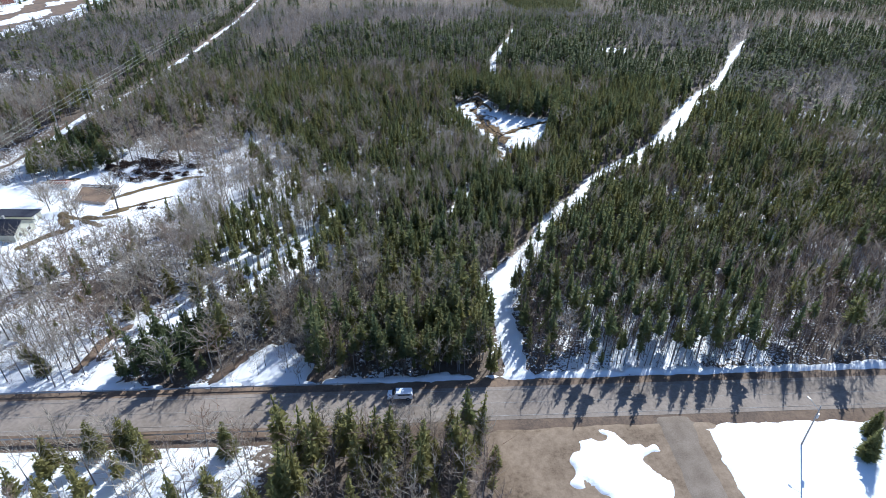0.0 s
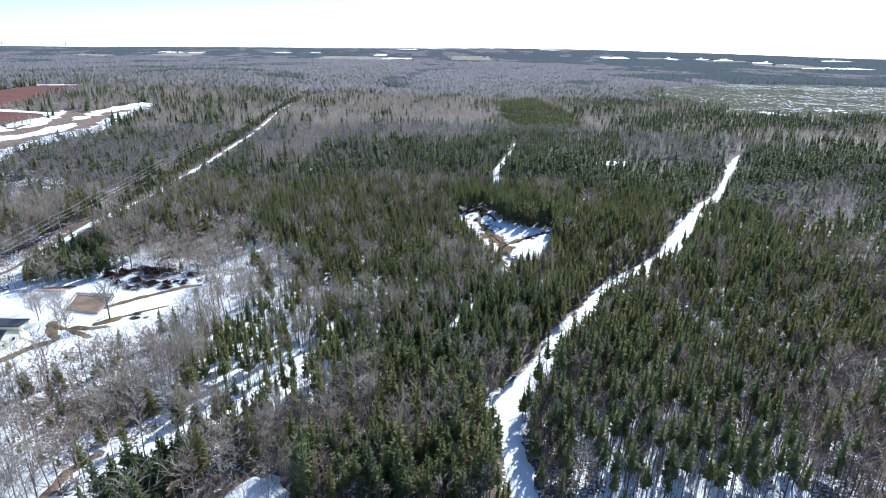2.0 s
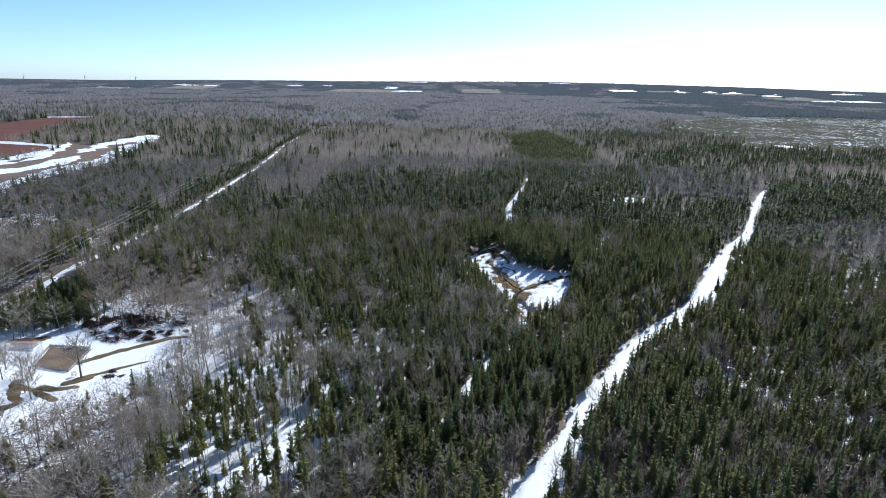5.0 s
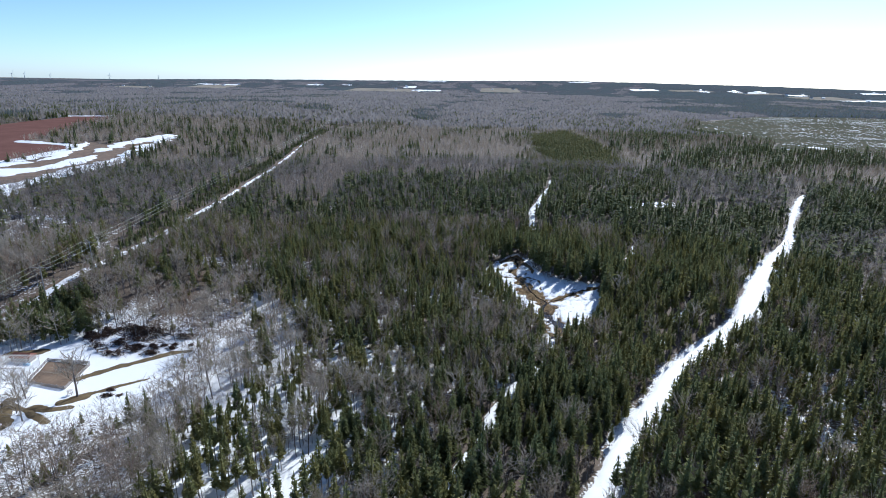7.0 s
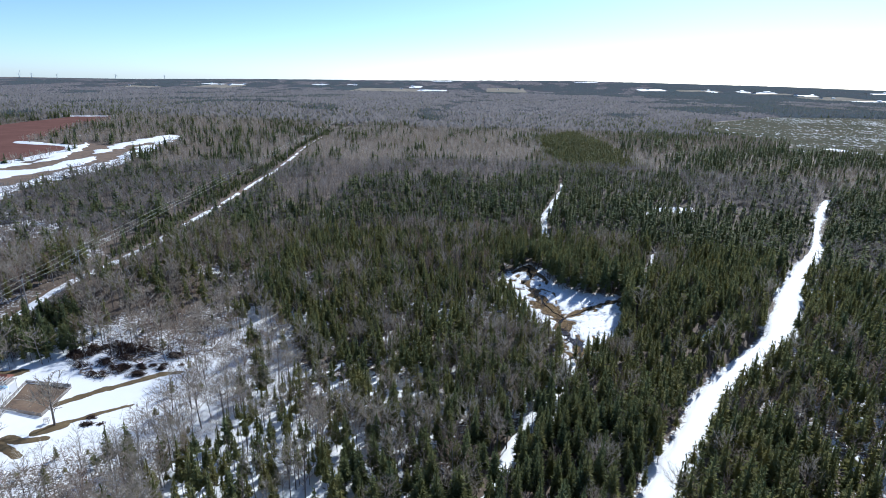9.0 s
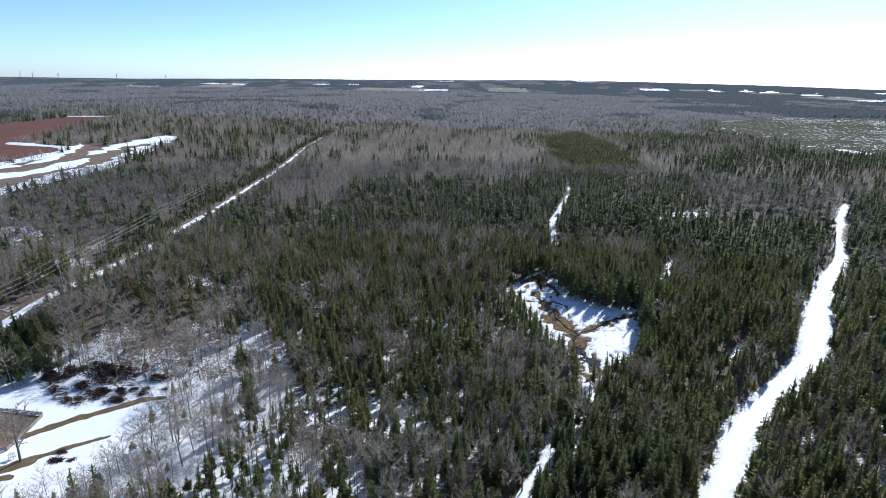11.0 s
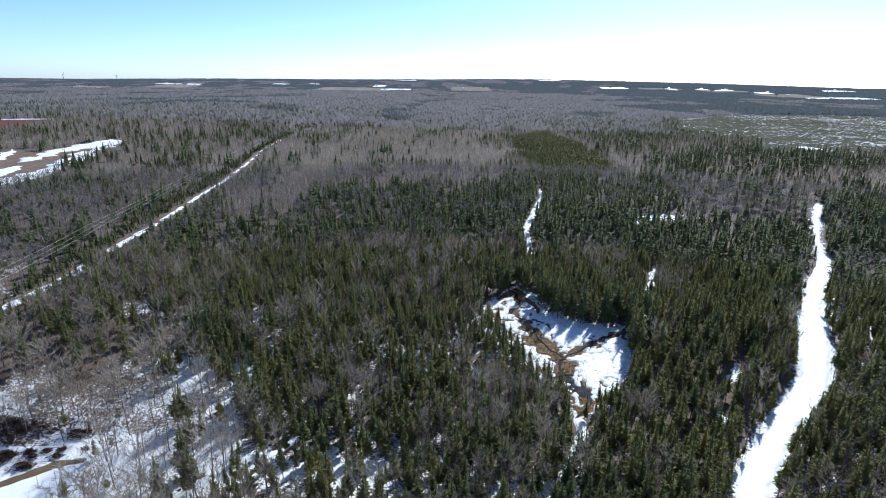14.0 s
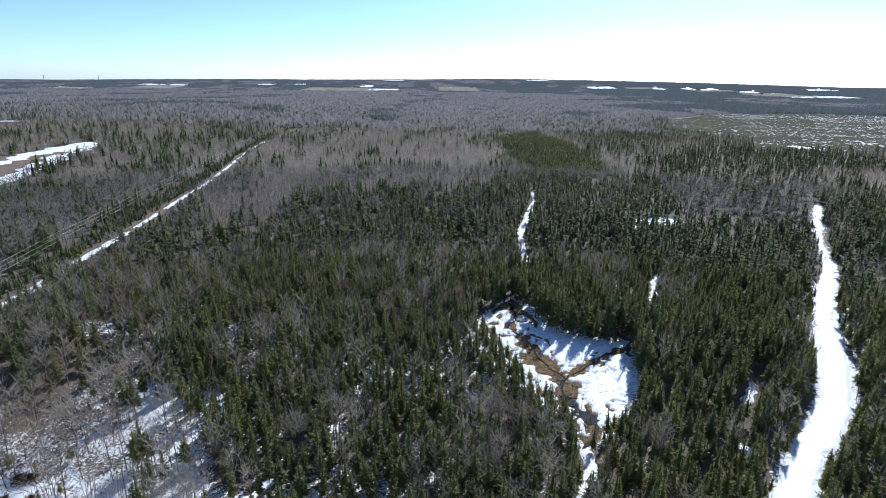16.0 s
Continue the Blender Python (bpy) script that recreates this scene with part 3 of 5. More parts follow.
blanket("lot_drift", (12, 40, 38, 70), 0.6, lambda x, y: np.minimum(7 - np.hypot((x - 29) * 0.85, y - 58.5), road_y(x) - 8 - y), SNOW, 0.4, "melting pile of snow on the muddy lot", "snow", lift=0.35, fray=4.5, size=5, seed=24)
blanket("lane_snow", (-82, -18, 75, 156), 0.6, lambda x, y: np.maximum(2.9 - np.minimum(seg_dist(x, y, LANES[0]), seg_dist(x, y, LANES[1])), inside(x, y, VERGE) - 0.5 + 3.6 * (vnoise(x, y, 2.6, 28) - 0.5)), SNOW, 0.35, "snowy lane leading off the road through thin wood", "snow", fray=1.7, size=4, seed=25)
blanket("ditch_bank", (-80, -64, 78, 100), 0.5, lambda x, y: 1.0 - seg_dist(x, y, [(-73.5, 81.5), (-72.8, 85), (-72.8, 90), (-69.5, 95.5)]), DIRT, 0.6, "bare brown bank beside the snowy lane", "bank", fray=0.9, size=2.5, seed=91)
blanket("ditch_bank", (-50, -34, 75, 92), 0.5, lambda x, y: 1.3 - seg_dist(x, y, [(-45, 78), (-43.6, 80.5), (-41, 84), (-40, 87)]), DIRT, 0.6, "bare brown bank beside the roadside snow", "bank", fray=1.0, size=2.5, seed=92)
for cx, cy, hw, hd, k in FAR_FIELDS:
    blanket("far_field", (cx - hw - 20, cx + hw + 20, cy - hd - 20, cy + hd + 20), 14.0, lambda x, y: np.minimum(hw - np.abs(x - cx), hd - np.abs(y - cy)), SNOW if k == "snow" else STUBBLE, 1.0,
            "distant snow-covered field" if k == "snow" else "distant tan stubble field", "field", lift=1.0, fray=12, size=70, seed=int(abs(cx)))


# ---- plants: models as arrays ----
rng = np.random.default_rng(7)


def tube(p, q, r0, r1, sides=3):
    """A tapered stick from p to q."""
    p, q = np.array(p, float), np.array(q, float)
    d = (q - p) / (np.linalg.norm(q - p) + 1e-9)
    a = np.cross(d, (0.3, 0.9, 0.2)); a /= np.linalg.norm(a); b = np.cross(d, a)
    ang = np.arange(sides) * 2 * math.pi / sides
    ring = np.cos(ang)[:, None] * a + np.sin(ang)[:, None] * b
    i = np.arange(sides); j = (i + 1) % sides
    if r1 <= 0:
        return np.concatenate([p + ring * r0, q[None]]), np.stack([i, j, np.full(sides, sides)], 1)
    return np.concatenate([p + ring * r0, q + ring * r1]), np.concatenate([np.stack([i, j, j + sides], 1), np.stack([i, j + sides, i + sides], 1)])


def join(bits):
    v, f, o = [], [], 0
    for a, b in bits:
        v.append(a); f.append(b + o); o += len(a)
    return np.concatenate(v), np.concatenate(f)


def tuft_crown(r, n, bare=0.25, width=0.11, size=0.03, core=4, power=0.68):
    """A spruce crown of many small sprays round a slim dark core, of unit height."""
    bits = [tube((0, 0, bare), (0, 0, 0.95 if core > 3 else 0.86), width * 0.42, 0, core)]
    ph = r.uniform(0, 6.28)
    fine = core > 3
    for k in range(n):
        u = 1 - math.sqrt(r.uniform(0.003, 1.0))
        z = bare + (1.0 - bare) * u
        reach = width * (1 - u) ** power * (0.84 + 0.2 * math.sin(u * 29 + ph)) + 0.012
        a = r.uniform(0, 6.283)
        c, s = math.cos(a), math.sin(a)
        R1 = reach * (r.uniform(0.72, 1.15) if fine else r.uniform(0.8, 1.3))
        R0 = reach * (r.uniform(0.25, 0.6) if fine else r.uniform(0.1, 0.4))
        rise = r.normal(0.014, 0.022) if fine else r.normal(0.004, 0.018)
        h = size * r.uniform(0.6, 1.2) * (0.5 + 0.5 * (1 - u))
        tilt = r.normal(0, 0.8 if fine else 0.35)
        side = np.array((-s * h, c * h, tilt * h))
        b = np.array((c * R0, s * R0, z + 0.004))
        t = np.array((c * R1, s * R1, z + rise))
        bits.append((np.stack([b - side, b + side, t]), np.array([[0, 1, 2]])))
    if core > 3:
        bits.append(tube((0, 0, 0.9), (0, 0, 1.0), 0.016, 0, 3))
    return join(bits)


def bare_tree(r, limbs, twigs, spread=0.22, fork=0.35, thick=0.012, twig_w=0.0035, sides=3, sub=0, light=False):
    """A leafless tree of unit height: returns stem and branches apart."""
    lean = r.normal(0, 0.03, 2)
    mid = (lean[0] * 0.5, lean[1] * 0.5, 0.5)
    top = (lean[0], lean[1], 0.94)
    stem = tube((0, 0, -0.02), top, thick, 0, 3) if light else join([tube((0, 0, -0.02), mid, thick, thick * 0.62, sides), tube(mid, top, thick * 0.62, 0, sides)])
    bits = []
    for k in range(limbs):
        u = (k + r.uniform(0, 1)) / limbs
        z = fork + (0.90 - fork) * u
        p = np.array((lean[0] * z, lean[1] * z, z))
        a = k * 2.4 + r.normal(0, 0.4)
        L = spread * (1.15 - 0.75 * u) * r.uniform(0.7, 1.25)
        d = np.array((math.cos(a), math.sin(a), r.uniform(0.7, 1.5)))
        q = p + d * L
        if light:
            w = np.array((-d[1], d[0], 0)) * thick * 0.4
            bits.append((np.stack([p - w, p + w, q]), np.array([[0, 1, 2]])))
        else:
            bits.append(tube(p, q, thick * 0.33, 0, 3))
        for i in range(twigs):
            s = r.uniform(0.25, 1.0)
            b = p + d * L * s
            e = d * 0.4 + r.normal(0, 0.55, 3) + (0, 0, 0.35)
            tl = L * r.uniform(0.25, 0.6)
            c = b + e * tl
            n = np.cross(e, r.normal(0, 1, 3)); n /= np.linalg.norm(n) + 1e-9
            bits.append((np.stack([b - n * twig_w, b + n * twig_w, c]), np.array([[0, 1, 2]])))
            for _ in range(sub):
                b2 = b + e * tl * r.uniform(0.3, 0.9)
                c2 = b2 + (e * 0.5 + r.normal(0, 0.5, 3)) * tl * 0.6
                bits.append((np.stack([b2 - n * twig_w * 0.7, b2 + n * twig_w * 0.7, c2]), np.array([[0, 1, 2]])))
    return stem, join(bits)


def planted(models, x, y, height, width, tint, sink=0.1):
    """Many plants as one set of arrays. models: list of (verts, faces, material index); each plant takes one at random."""
    n = len(x)
    z = land(x, y) - sink
    pick = rng.integers(0, len(models), n)
    ang = rng.uniform(0, 6.283, n)
    lean = rng.normal(0, 0.025, (n, 2))
    V, Fc, M, T, o = [], [], [], [], 0
    for k, (v, f, mi) in enumerate(models):
        w = np.nonzero(pick == k)[0]
        if not len(w):
            continue
        c, s = np.cos(ang[w])[:, None], np.sin(ang[w])[:, None]
        vx = (v[:, 0] * c - v[:, 1] * s) * width[w, None] + x[w, None]
        vy = (v[:, 0] * s + v[:, 1] * c) * width[w, None] + y[w, None]
        vz = v[:, 2] * height[w, None]
        vx, vy = vx + vz * lean[w, :1], vy + vz * lean[w, 1:]
        V.append(np.stack([vx, vy, vz + z[w, None]], 2).reshape(-1, 3))
        Fc.append((f[None] + (np.arange(len(w)) * len(v))[:, None, None]).reshape(-1, 3) + o)
        M.append(np.tile(mi, len(w)))
        T.append(np.repeat(tint[w], len(v)))
        o += len(w) * len(v)
    return np.concatenate(V), np.concatenate(Fc), np.concatenate(M), np.concatenate(T)


def with_stem(stem, crown):
    v, f = join([stem, crown])
    return v, f, np.concatenate([np.zeros(len(stem[1]), int), np.ones(len(crown[1]), int)])


def stuff(name, models, x, y, height, width, tint, mats, label, category, sink=0.1):
    if not len(x):
        return None
    v, f, m, t = planted(models, x, y, height, width, tint, sink)
    return tagged(new(name, mesh_of(name, v, f, mats, m, t)), label, category, kind="stuff")


# ---- where the trees stand ----
def scatter(x0, x1, y0, y1, step, seed):
    r = np.random.default_rng(seed)
    x, y = np.meshgrid(np.arange(x0, x1, step), np.arange(y0, y1, step))
    x, y = x.ravel() + r.uniform(-0.5, 0.5, x.size) * step, y.ravel() + r.uniform(-0.5, 0.5, x.size) * step
    return x, y


def in_view(x, y, near, far, half=47):
    a = np.degrees(np.arctan2(x + 5, y + 15))
    d = np.hypot(x + 8, y - 92)
    return (np.abs(a) < half) & (d >= near) & (d < far)


def split(x, y, seed):
    r = np.random.default_rng(seed)
    return r.uniform(0, 1, len(x)) < conifers(x, y)


def keep_trees(x, y, seed, margin=0.5):
    r = np.random.default_rng(seed)
    dens = 1 - (0.42 + 0.12 * smooth((-72 - x) / 12) * smooth((172 - y) / 14) * smooth((y - 130) / 8)) * west_scrub(x, y) - 0.25 * smooth((rough2(x, y, 25, 71) - 0.55) / 0.1)
    dens = dens + 0.2 * pine_wood(x, y)
    dens = dens * (1 - 0.15 * smooth((x - 22) / 8) * smooth((108 - y) / 8))
    dens = dens * (1 - 0.14 * smooth((-64 - x) / 6) * smooth((132 - y) / 10) * smooth((x + 125) / 8) * smooth((y - 84) / 6))
    dens = dens * (1 - 0.55 * pine_floor(x, y)) * (1 - 0.6 * np.exp(-((x + 119) / 13) ** 2 - ((y - 203) / 6) ** 2))
    dens = dens + np.exp(-((x + 140) / 16) ** 2 - ((y - 196) / 12) ** 2)
    bare = np.maximum(inside(x, y, YARD_SPRUCES), inside(x, y, LANE_SPRUCES)) < 0
    return bare & (open_ground(x, y) < -margin) & (r.uniform(0, 1, len(x)) < dens)


def spruce_size(x, y, r):
    hgt = r.uniform(7.6, 12.6, len(x)) * (0.82 + 0.36 * vnoise(x, y, 40, 61))
    hgt = hgt * (1 + 0.25 * smooth((140 - y) / 20) * smooth((x - 15) / 10)) * (1 - 0.55 * corridor(x, y))
    hgt = hgt * (1 + 0.3 * smooth((x + 34) / 8) * smooth((13 - x) / 3) * smooth((114 - y) / 8))
    hgt = np.where(inside(x, y, STAND) > 0, 6.5 + 0.12 * hgt, hgt)
    return np.where(r.uniform(0, 1, len(x)) < 0.18, hgt * 0.55, hgt) * rim(x, y)


mr = np.random.default_rng(3)
stem_s = lambda: join([tube((0, 0, -0.02), (0, 0, 0.95), 0.012, 0.002, 3)])
SPRUCE_MID = [with_stem(stem_s(), tuft_crown(mr, 150, mr.uniform(0.10, 0.42), mr.uniform(0.14, 0.20), 0.031)) for _ in range(10)]
TALL_MID = [with_stem(stem_s(), tuft_crown(mr, 125, mr.uniform(0.30, 0.56), mr.uniform(0.095, 0.14), 0.025)) for _ in range(8)]
SPRUCE_LOW = [with_stem(tube((0, 0, 0), (0, 0, 0.5), 0.012, 0, 3), tuft_crown(mr, 28, mr.uniform(0.08, 0.3), mr.uniform(0.17, 0.23), 0.085, 3, 0.52)) for _ in range(8)]
BARE_MID = [with_stem(*bare_tree(mr, 14, 11, mr.uniform(0.22, 0.33), mr.uniform(0.22, 0.42), 0.011, 0.0042, light=True)) for _ in range(8)]
LARCH = [with_stem(*bare_tree(mr, 20, 5, mr.uniform(0.12, 0.17), mr.uniform(0.18, 0.3), 0.012, 0.0046, light=True)) for _ in range(6)]
BARE_LOW = [with_stem(*bare_tree(mr, 6, 8, mr.uniform(0.24, 0.36), mr.uniform(0.2, 0.4), 0.011, 0.0084, light=True)) for _ in range(6)]
def sliver_tree(r, n):
    """A far leafless tree: a few thin upright branches."""
    bits = []
    for k in range(n):
        a = k * 2.4 + r.normal(0, 0.3)
        sp = r.uniform(0.05, 0.42)
        b, t = np.array((math.cos(a) * sp * 0.3, math.sin(a) * sp * 0.3, r.uniform(0.0, 0.5))), np.array((math.cos(a) * sp, math.sin(a) * sp, r.uniform(0.6, 1.0) - 0.4 * sp))
        w = np.array((math.cos(a + 1.9), math.sin(a + 1.9), 0)) * r.uniform(0.008, 0.017)
        bits.append((np.stack([b, t - w, t + w]) if k % 2 else np.stack([b - w, b + w, t]), np.array([[0, 1, 2]])))
    v, f = join(bits)
    return v, f, np.ones(len(f), int)


def cone_tree(r):
    v, f = tuft_crown(r, 15, 0.05, 0.22, 0.12, 3, 0.5)
    return v, f, np.ones(len(f), int)


BARE_FAR = [sliver_tree(mr, 15) for _ in range(8)]
SPRUCE_FAR = [cone_tree(mr) for _ in range(6)]
BUSH = [with_stem(*bare_tree(mr, 9, 5, mr.uniform(0.35, 0.5), 0.05, 0.010, 0.0075, light=True)) for _ in range(6)]

# near wood
x, y = scatter(-190, 260, 42, 400, 2.55, 11)
ok = in_view(x, y, 0, 235, 50) & keep_trees(x, y, 12)
x, y = x[ok], y[ok]
con = split(x, y, 13)
r1 = np.random.default_rng(14)
sx, sy, hx, hy = x[con], y[con], x[~con], y[~con]
sh, hh = spruce_size(sx, sy, r1), r1.uniform(7.5, 12.5, len(hx)) * rim(hx, hy) * (1 - 0.6 * corridor(hx, hy))
st = np.clip(0.285 + 0.25 * rough2(sx, sy, 12, 81) + r1.normal(0, 0.11, len(sx)) + 0.2 * (sy < 70) + 0.12 * pine_wood(sx, sy), 0, 0.7)
ht = np.where(r1.uniform(0, 1, len(hx)) < 0.12, 0.75, np.clip(r1.normal(0.30, 0.16, len(hx)), 0, 0.6))
ht = np.clip(ht - 0.08 * west_scrub(hx, hy), 0, 0.62)
larch = (west_scrub(hx, hy) < 0.3) & (hx > -125) & (r1.uniform(0, 1, len(hx)) < 0.55)
hh = hh * (1 - (0.25 + 0.45 * vnoise(hx, hy, 12, 19)) * smooth((-76 - hx) / 8) * smooth((170 - hy) / 10) * smooth((hy - 130) / 8))
hh, ht = np.where(larch, hh * 1.1, hh), np.where(larch, r1.uniform(0, 0.5, len(hx)), ht)
sh = sh * (1 - 0.15 * smooth((-66 - sx) / 10) * west_scrub(sx, sy))
sw, hw = sh * r1.uniform(0.8, 1.2, len(sx)) * (1 + 0.1 * west_scrub(sx, sy)), hh * r1.uniform(0.75, 1.2, len(hx)) * (1 + 0.3 * west_scrub(hx, hy))


def nearest(x, y, n):
    """The trees that stand closest along the way of the flight."""
    d = np.hypot(x * 0.75, (y - 150) * 0.9)
    k = np.zeros(len(x), bool)
    k[np.argsort(d)[:n]] = True
    return k


near_s, near_h = nearest(np.where((sy < 140) & (sx > 18), 9e3, sx), sy, 300), nearest(np.where(larch, 9e3, hx), hy, 300)
FAR_S, FAR_H = ~near_s, ~near_h
tall = (pine_wood(sx, sy) > 0.35) | (sy < 126 + 14 * vnoise(sx, sy, 9, 49)) & (sx > 20)
for k, mod in ((FAR_S & ~tall, SPRUCE_MID), (FAR_S & tall, TALL_MID)):
    stuff("spruce_wood", mod, sx[k], sy[k], sh[k], sw[k], st[k], [BARK, NEEDLE], "dense wood of dark green spruces with slender trunks", "woods")
bx, by = scatter(-170, 240, 76, 330, 2.4, 15)
kb = in_view(bx, by, 0, 235, 50) & (open_ground(bx, by) < 0.2) & (np.hypot((bx + 119) / 14, (by - 203) / 7) > 1) & (np.random.default_rng(16).uniform(0, 1, len(bx)) < 0.08 + 0.36 * west_scrub(bx, by) * smooth((rough2(bx, by, 14, 17) - 0.36) / 0.1))
bx, by = bx[kb], by[kb]
kx, ky = scatter(-112, -56, 84, 212, 2.0, 28)
kk = (open_ground(kx, ky) < -0.3) & (np.random.default_rng(29).uniform(0, 1, len(kx)) < (0.4 + 0.35 * ((kx > -92) & (ky > 158))) * smooth((rough2(kx, ky, 9, 30) - 0.46) / 0.1))
bx, by = np.concatenate([bx, kx[kk]]), np.concatenate([by, ky[kk]])
bh = np.random.default_rng(18).uniform(1.0, 3.2, len(bx))
stuff("undergrowth", BUSH, bx, by, bh, bh * 1.1, np.random.default_rng(19).uniform(0, 0.9, len(bx)), [BARK, LARCHTWIG], "low bare brush growing through old snow", "bushes")
for k, mod, tw, lab in ((FAR_H & ~larch, BARE_MID, TWIG, "grey leafless young hardwoods standing in old snow"), (FAR_H & larch, LARCH, LARCHTWIG, "brown-grey leafless larches among dark spruces")):
    stuff("bare_wood", mod, hx[k], hy[k], hh[k], hw[k], ht[k], [BARK, tw], lab, "woods")


def single_trees(name, models, x, y, height, width, mats, labels, category, group, leaf):
    """Trees as things of their own: a stem and a crown each."""
    made = []
    for k, (stem, crown) in enumerate(models):
        root = new(name)
        tagged(root, labels[k % len(labels)], category, group)
        tk = 0.24 + 0.36 * k / len(models)
        part("trunk", mesh_of("trunk", *stem, [mats[0]], tint=np.full(len(stem[0]), tk)), root)
        part("crown", mesh_of("crown", *crown, [mats[1]], tint=np.full(len(crown[0]), tk)), root)
        made.append(root)
    r = np.random.default_rng(5)
    z = land(x, y) - 0.1
    for i in range(len(x)):
        m = pose(x[i], y[i], z[i], r.normal(0, 1.3), r.normal(0, 1.3), r.uniform(0, 360)) @ Matrix.Diagonal((width[i], width[i], height[i], 1))
        if i < len(made):
            made[i].matrix_basis = m
        else:
            o = copy_thing(made[i % len(made)], Matrix())
            o.matrix_basis = m


SPRUCE_FINE = [(join([tube((0, 0, -0.02), (0, 0, 0.6), 0.013, 0.007, 5), tube((0, 0, 0.6), (0, 0, 0.97), 0.007, 0.001, 4)]), tuft_crown(mr, 420, mr.uniform(0.14, 0.45), mr.uniform(0.13, 0.18), 0.020, 5)) for _ in range(8)]
BARE_FINE = [bare_tree(mr, 18, 11, mr.uniform(0.22, 0.31), mr.uniform(0.22, 0.42), 0.010, 0.0032, 5, 3) for _ in range(8)]
single_trees("spruce_tree", SPRUCE_FINE, sx[near_s], sy[near_s], sh[near_s], sw[near_s], [BARK, NEEDLE], ["dark green spruce with drooping boughs and slim trunk", "yellowish green spruce with a narrow pointed crown"], "tree", "spruces of the near wood", True)
single_trees("bare_tree", BARE_FINE, hx[near_h], hy[near_h], hh[near_h], hw[near_h], [BARK, TWIG], ["leafless grey hardwood tree with fine twigs", "slender bare birch with pale upright twigs"], "tree", "bare trees of the near wood", False)

# middle distance
x, y = scatter(-400, 480, 130, 530, 3.45, 31)
ok = in_view(x, y, 235, 430) & keep_trees(x, y, 32)
x, y = x[ok], y[ok]
con = split(x, y, 33)
sx, sy, hx, hy = x[con], y[con], x[~con], y[~con]
r2 = np.random.default_rng(34)
sh, hh = spruce_size(sx, sy, r2), r2.uniform(6.5, 10.5, len(hx)) * rim(hx, hy) * (1 - 0.6 * corridor(hx, hy))
st = np.clip(0.31 + 0.25 * rough2(sx, sy, 25, 81) + r2.normal(0, 0.08, len(sx)), 0, 0.6) + 0.2 * (inside(sx, sy, STAND) > 0)
ht = np.where(r2.uniform(0, 1, len(hx)) < 0.03, 0.7, np.clip(r2.normal(0.22, 0.14, len(hx)), 0, 0.6))
stuff("spruce_wood", SPRUCE_LOW, sx, sy, sh, sh * r2.uniform(0.9, 1.3, len(sx)) * np.where(conifers(sx, sy) < 0.5, 1.5, 1.0), st, [BARK, NEEDLE], "spruces of the middle distance among bare hardwoods", "woods")
stuff("bare_wood", BARE_LOW, hx, hy, hh, hh * r2.uniform(0.9, 1.3, len(hx)), ht, [BARK, FARTWIG], "wide grey wood of leafless hardwoods", "woods")

x, y = scatter(-1000, 1200, 250, 1300, 4.9, 35)
reach = np.hypot(x + 8, y - 92) + 500 * np.random.default_rng(38).uniform(0, 1, len(x)) ** 2
ok = in_view(x, y, 430, 1250) & (reach < 1300) & (np.maximum(0, reach - 800) < 500) & keep_trees(x, y, 36)
x, y = x[ok], y[ok]
con = split(x, y, 37)
sx, sy, hx, hy = x[con], y[con], x[~con], y[~con]
sh, hh = spruce_size(sx, sy, r2), r2.uniform(6.0, 9.5, len(hx)) * (0.4 + 0.6 * rim(hx, hy)) * (1 - 0.6 * corridor(hx, hy))
st = np.clip(0.31 + 0.25 * rough2(sx, sy, 25, 81) + r2.normal(0, 0.08, len(sx)), 0, 0.6) + 0.2 * (inside(sx, sy, STAND) > 0)
# tint lowered east of x = 130: backlit shade put into the colour
ht = np.where(r2.uniform(0, 1, len(hx)) < 0.03, 0.7, np.clip(0.12 - 0.12 * smooth((hx - 130) / 60) + 0.3 * rough2(hx, hy, 70, 83) + r2.normal(0, 0.1, len(hx)), 0, 0.65))
stuff("spruce_wood", SPRUCE_FAR, sx, sy, sh, sh * r2.uniform(0.9, 1.4, len(sx)) * np.where(conifers(sx, sy) < 0.5, 1.5, 1.0), st, [BARK, NEEDLE], "far scattered spruces in the hardwood plain", "woods")
stuff("bare_wood", BARE_FAR, hx, hy, hh, hh * r2.uniform(0.9, 1.4, len(hx)), ht, [BARK, TWIG], "far grey plain of leafless hardwoods", "woods")

# thin dead stems along the edge of the wood beside the road
ex, ey = scatter(18, 190, 79, 135, 2.0, 53)
re = np.random.default_rng(54)
ke = (open_ground(ex, ey) < -0.3) & in_view(ex, ey, 0, 240, 50) & (re.uniform(0, 1, len(ex)) < 0.7)
eh = re.uniform(7, 12, ke.sum())
stuff("bare_wood", LARCH, ex[ke], ey[ke], eh, eh * re.uniform(0.4, 0.9, ke.sum()), re.uniform(0, 0.6, ke.sum()), [BARK, LARCHTWIG], "thin bare stems along the edge of the wood", "woods")
ex, ey = scatter(-34, 9, 79, 106, 2.0, 55)
ke = (open_ground(ex, ey) < -0.3) & (re.uniform(0, 1, len(ex)) < 0.6)
eh = re.uniform(3, 9, ke.sum())
stuff("bare_wood", BARE_MID, ex[ke], ey[ke], eh, eh * re.uniform(0.9, 1.5, ke.sum()), re.uniform(0.1, 0.6, ke.sum()), [BARK, TWIG], "grey leafless bushes and trees beside the road", "woods")

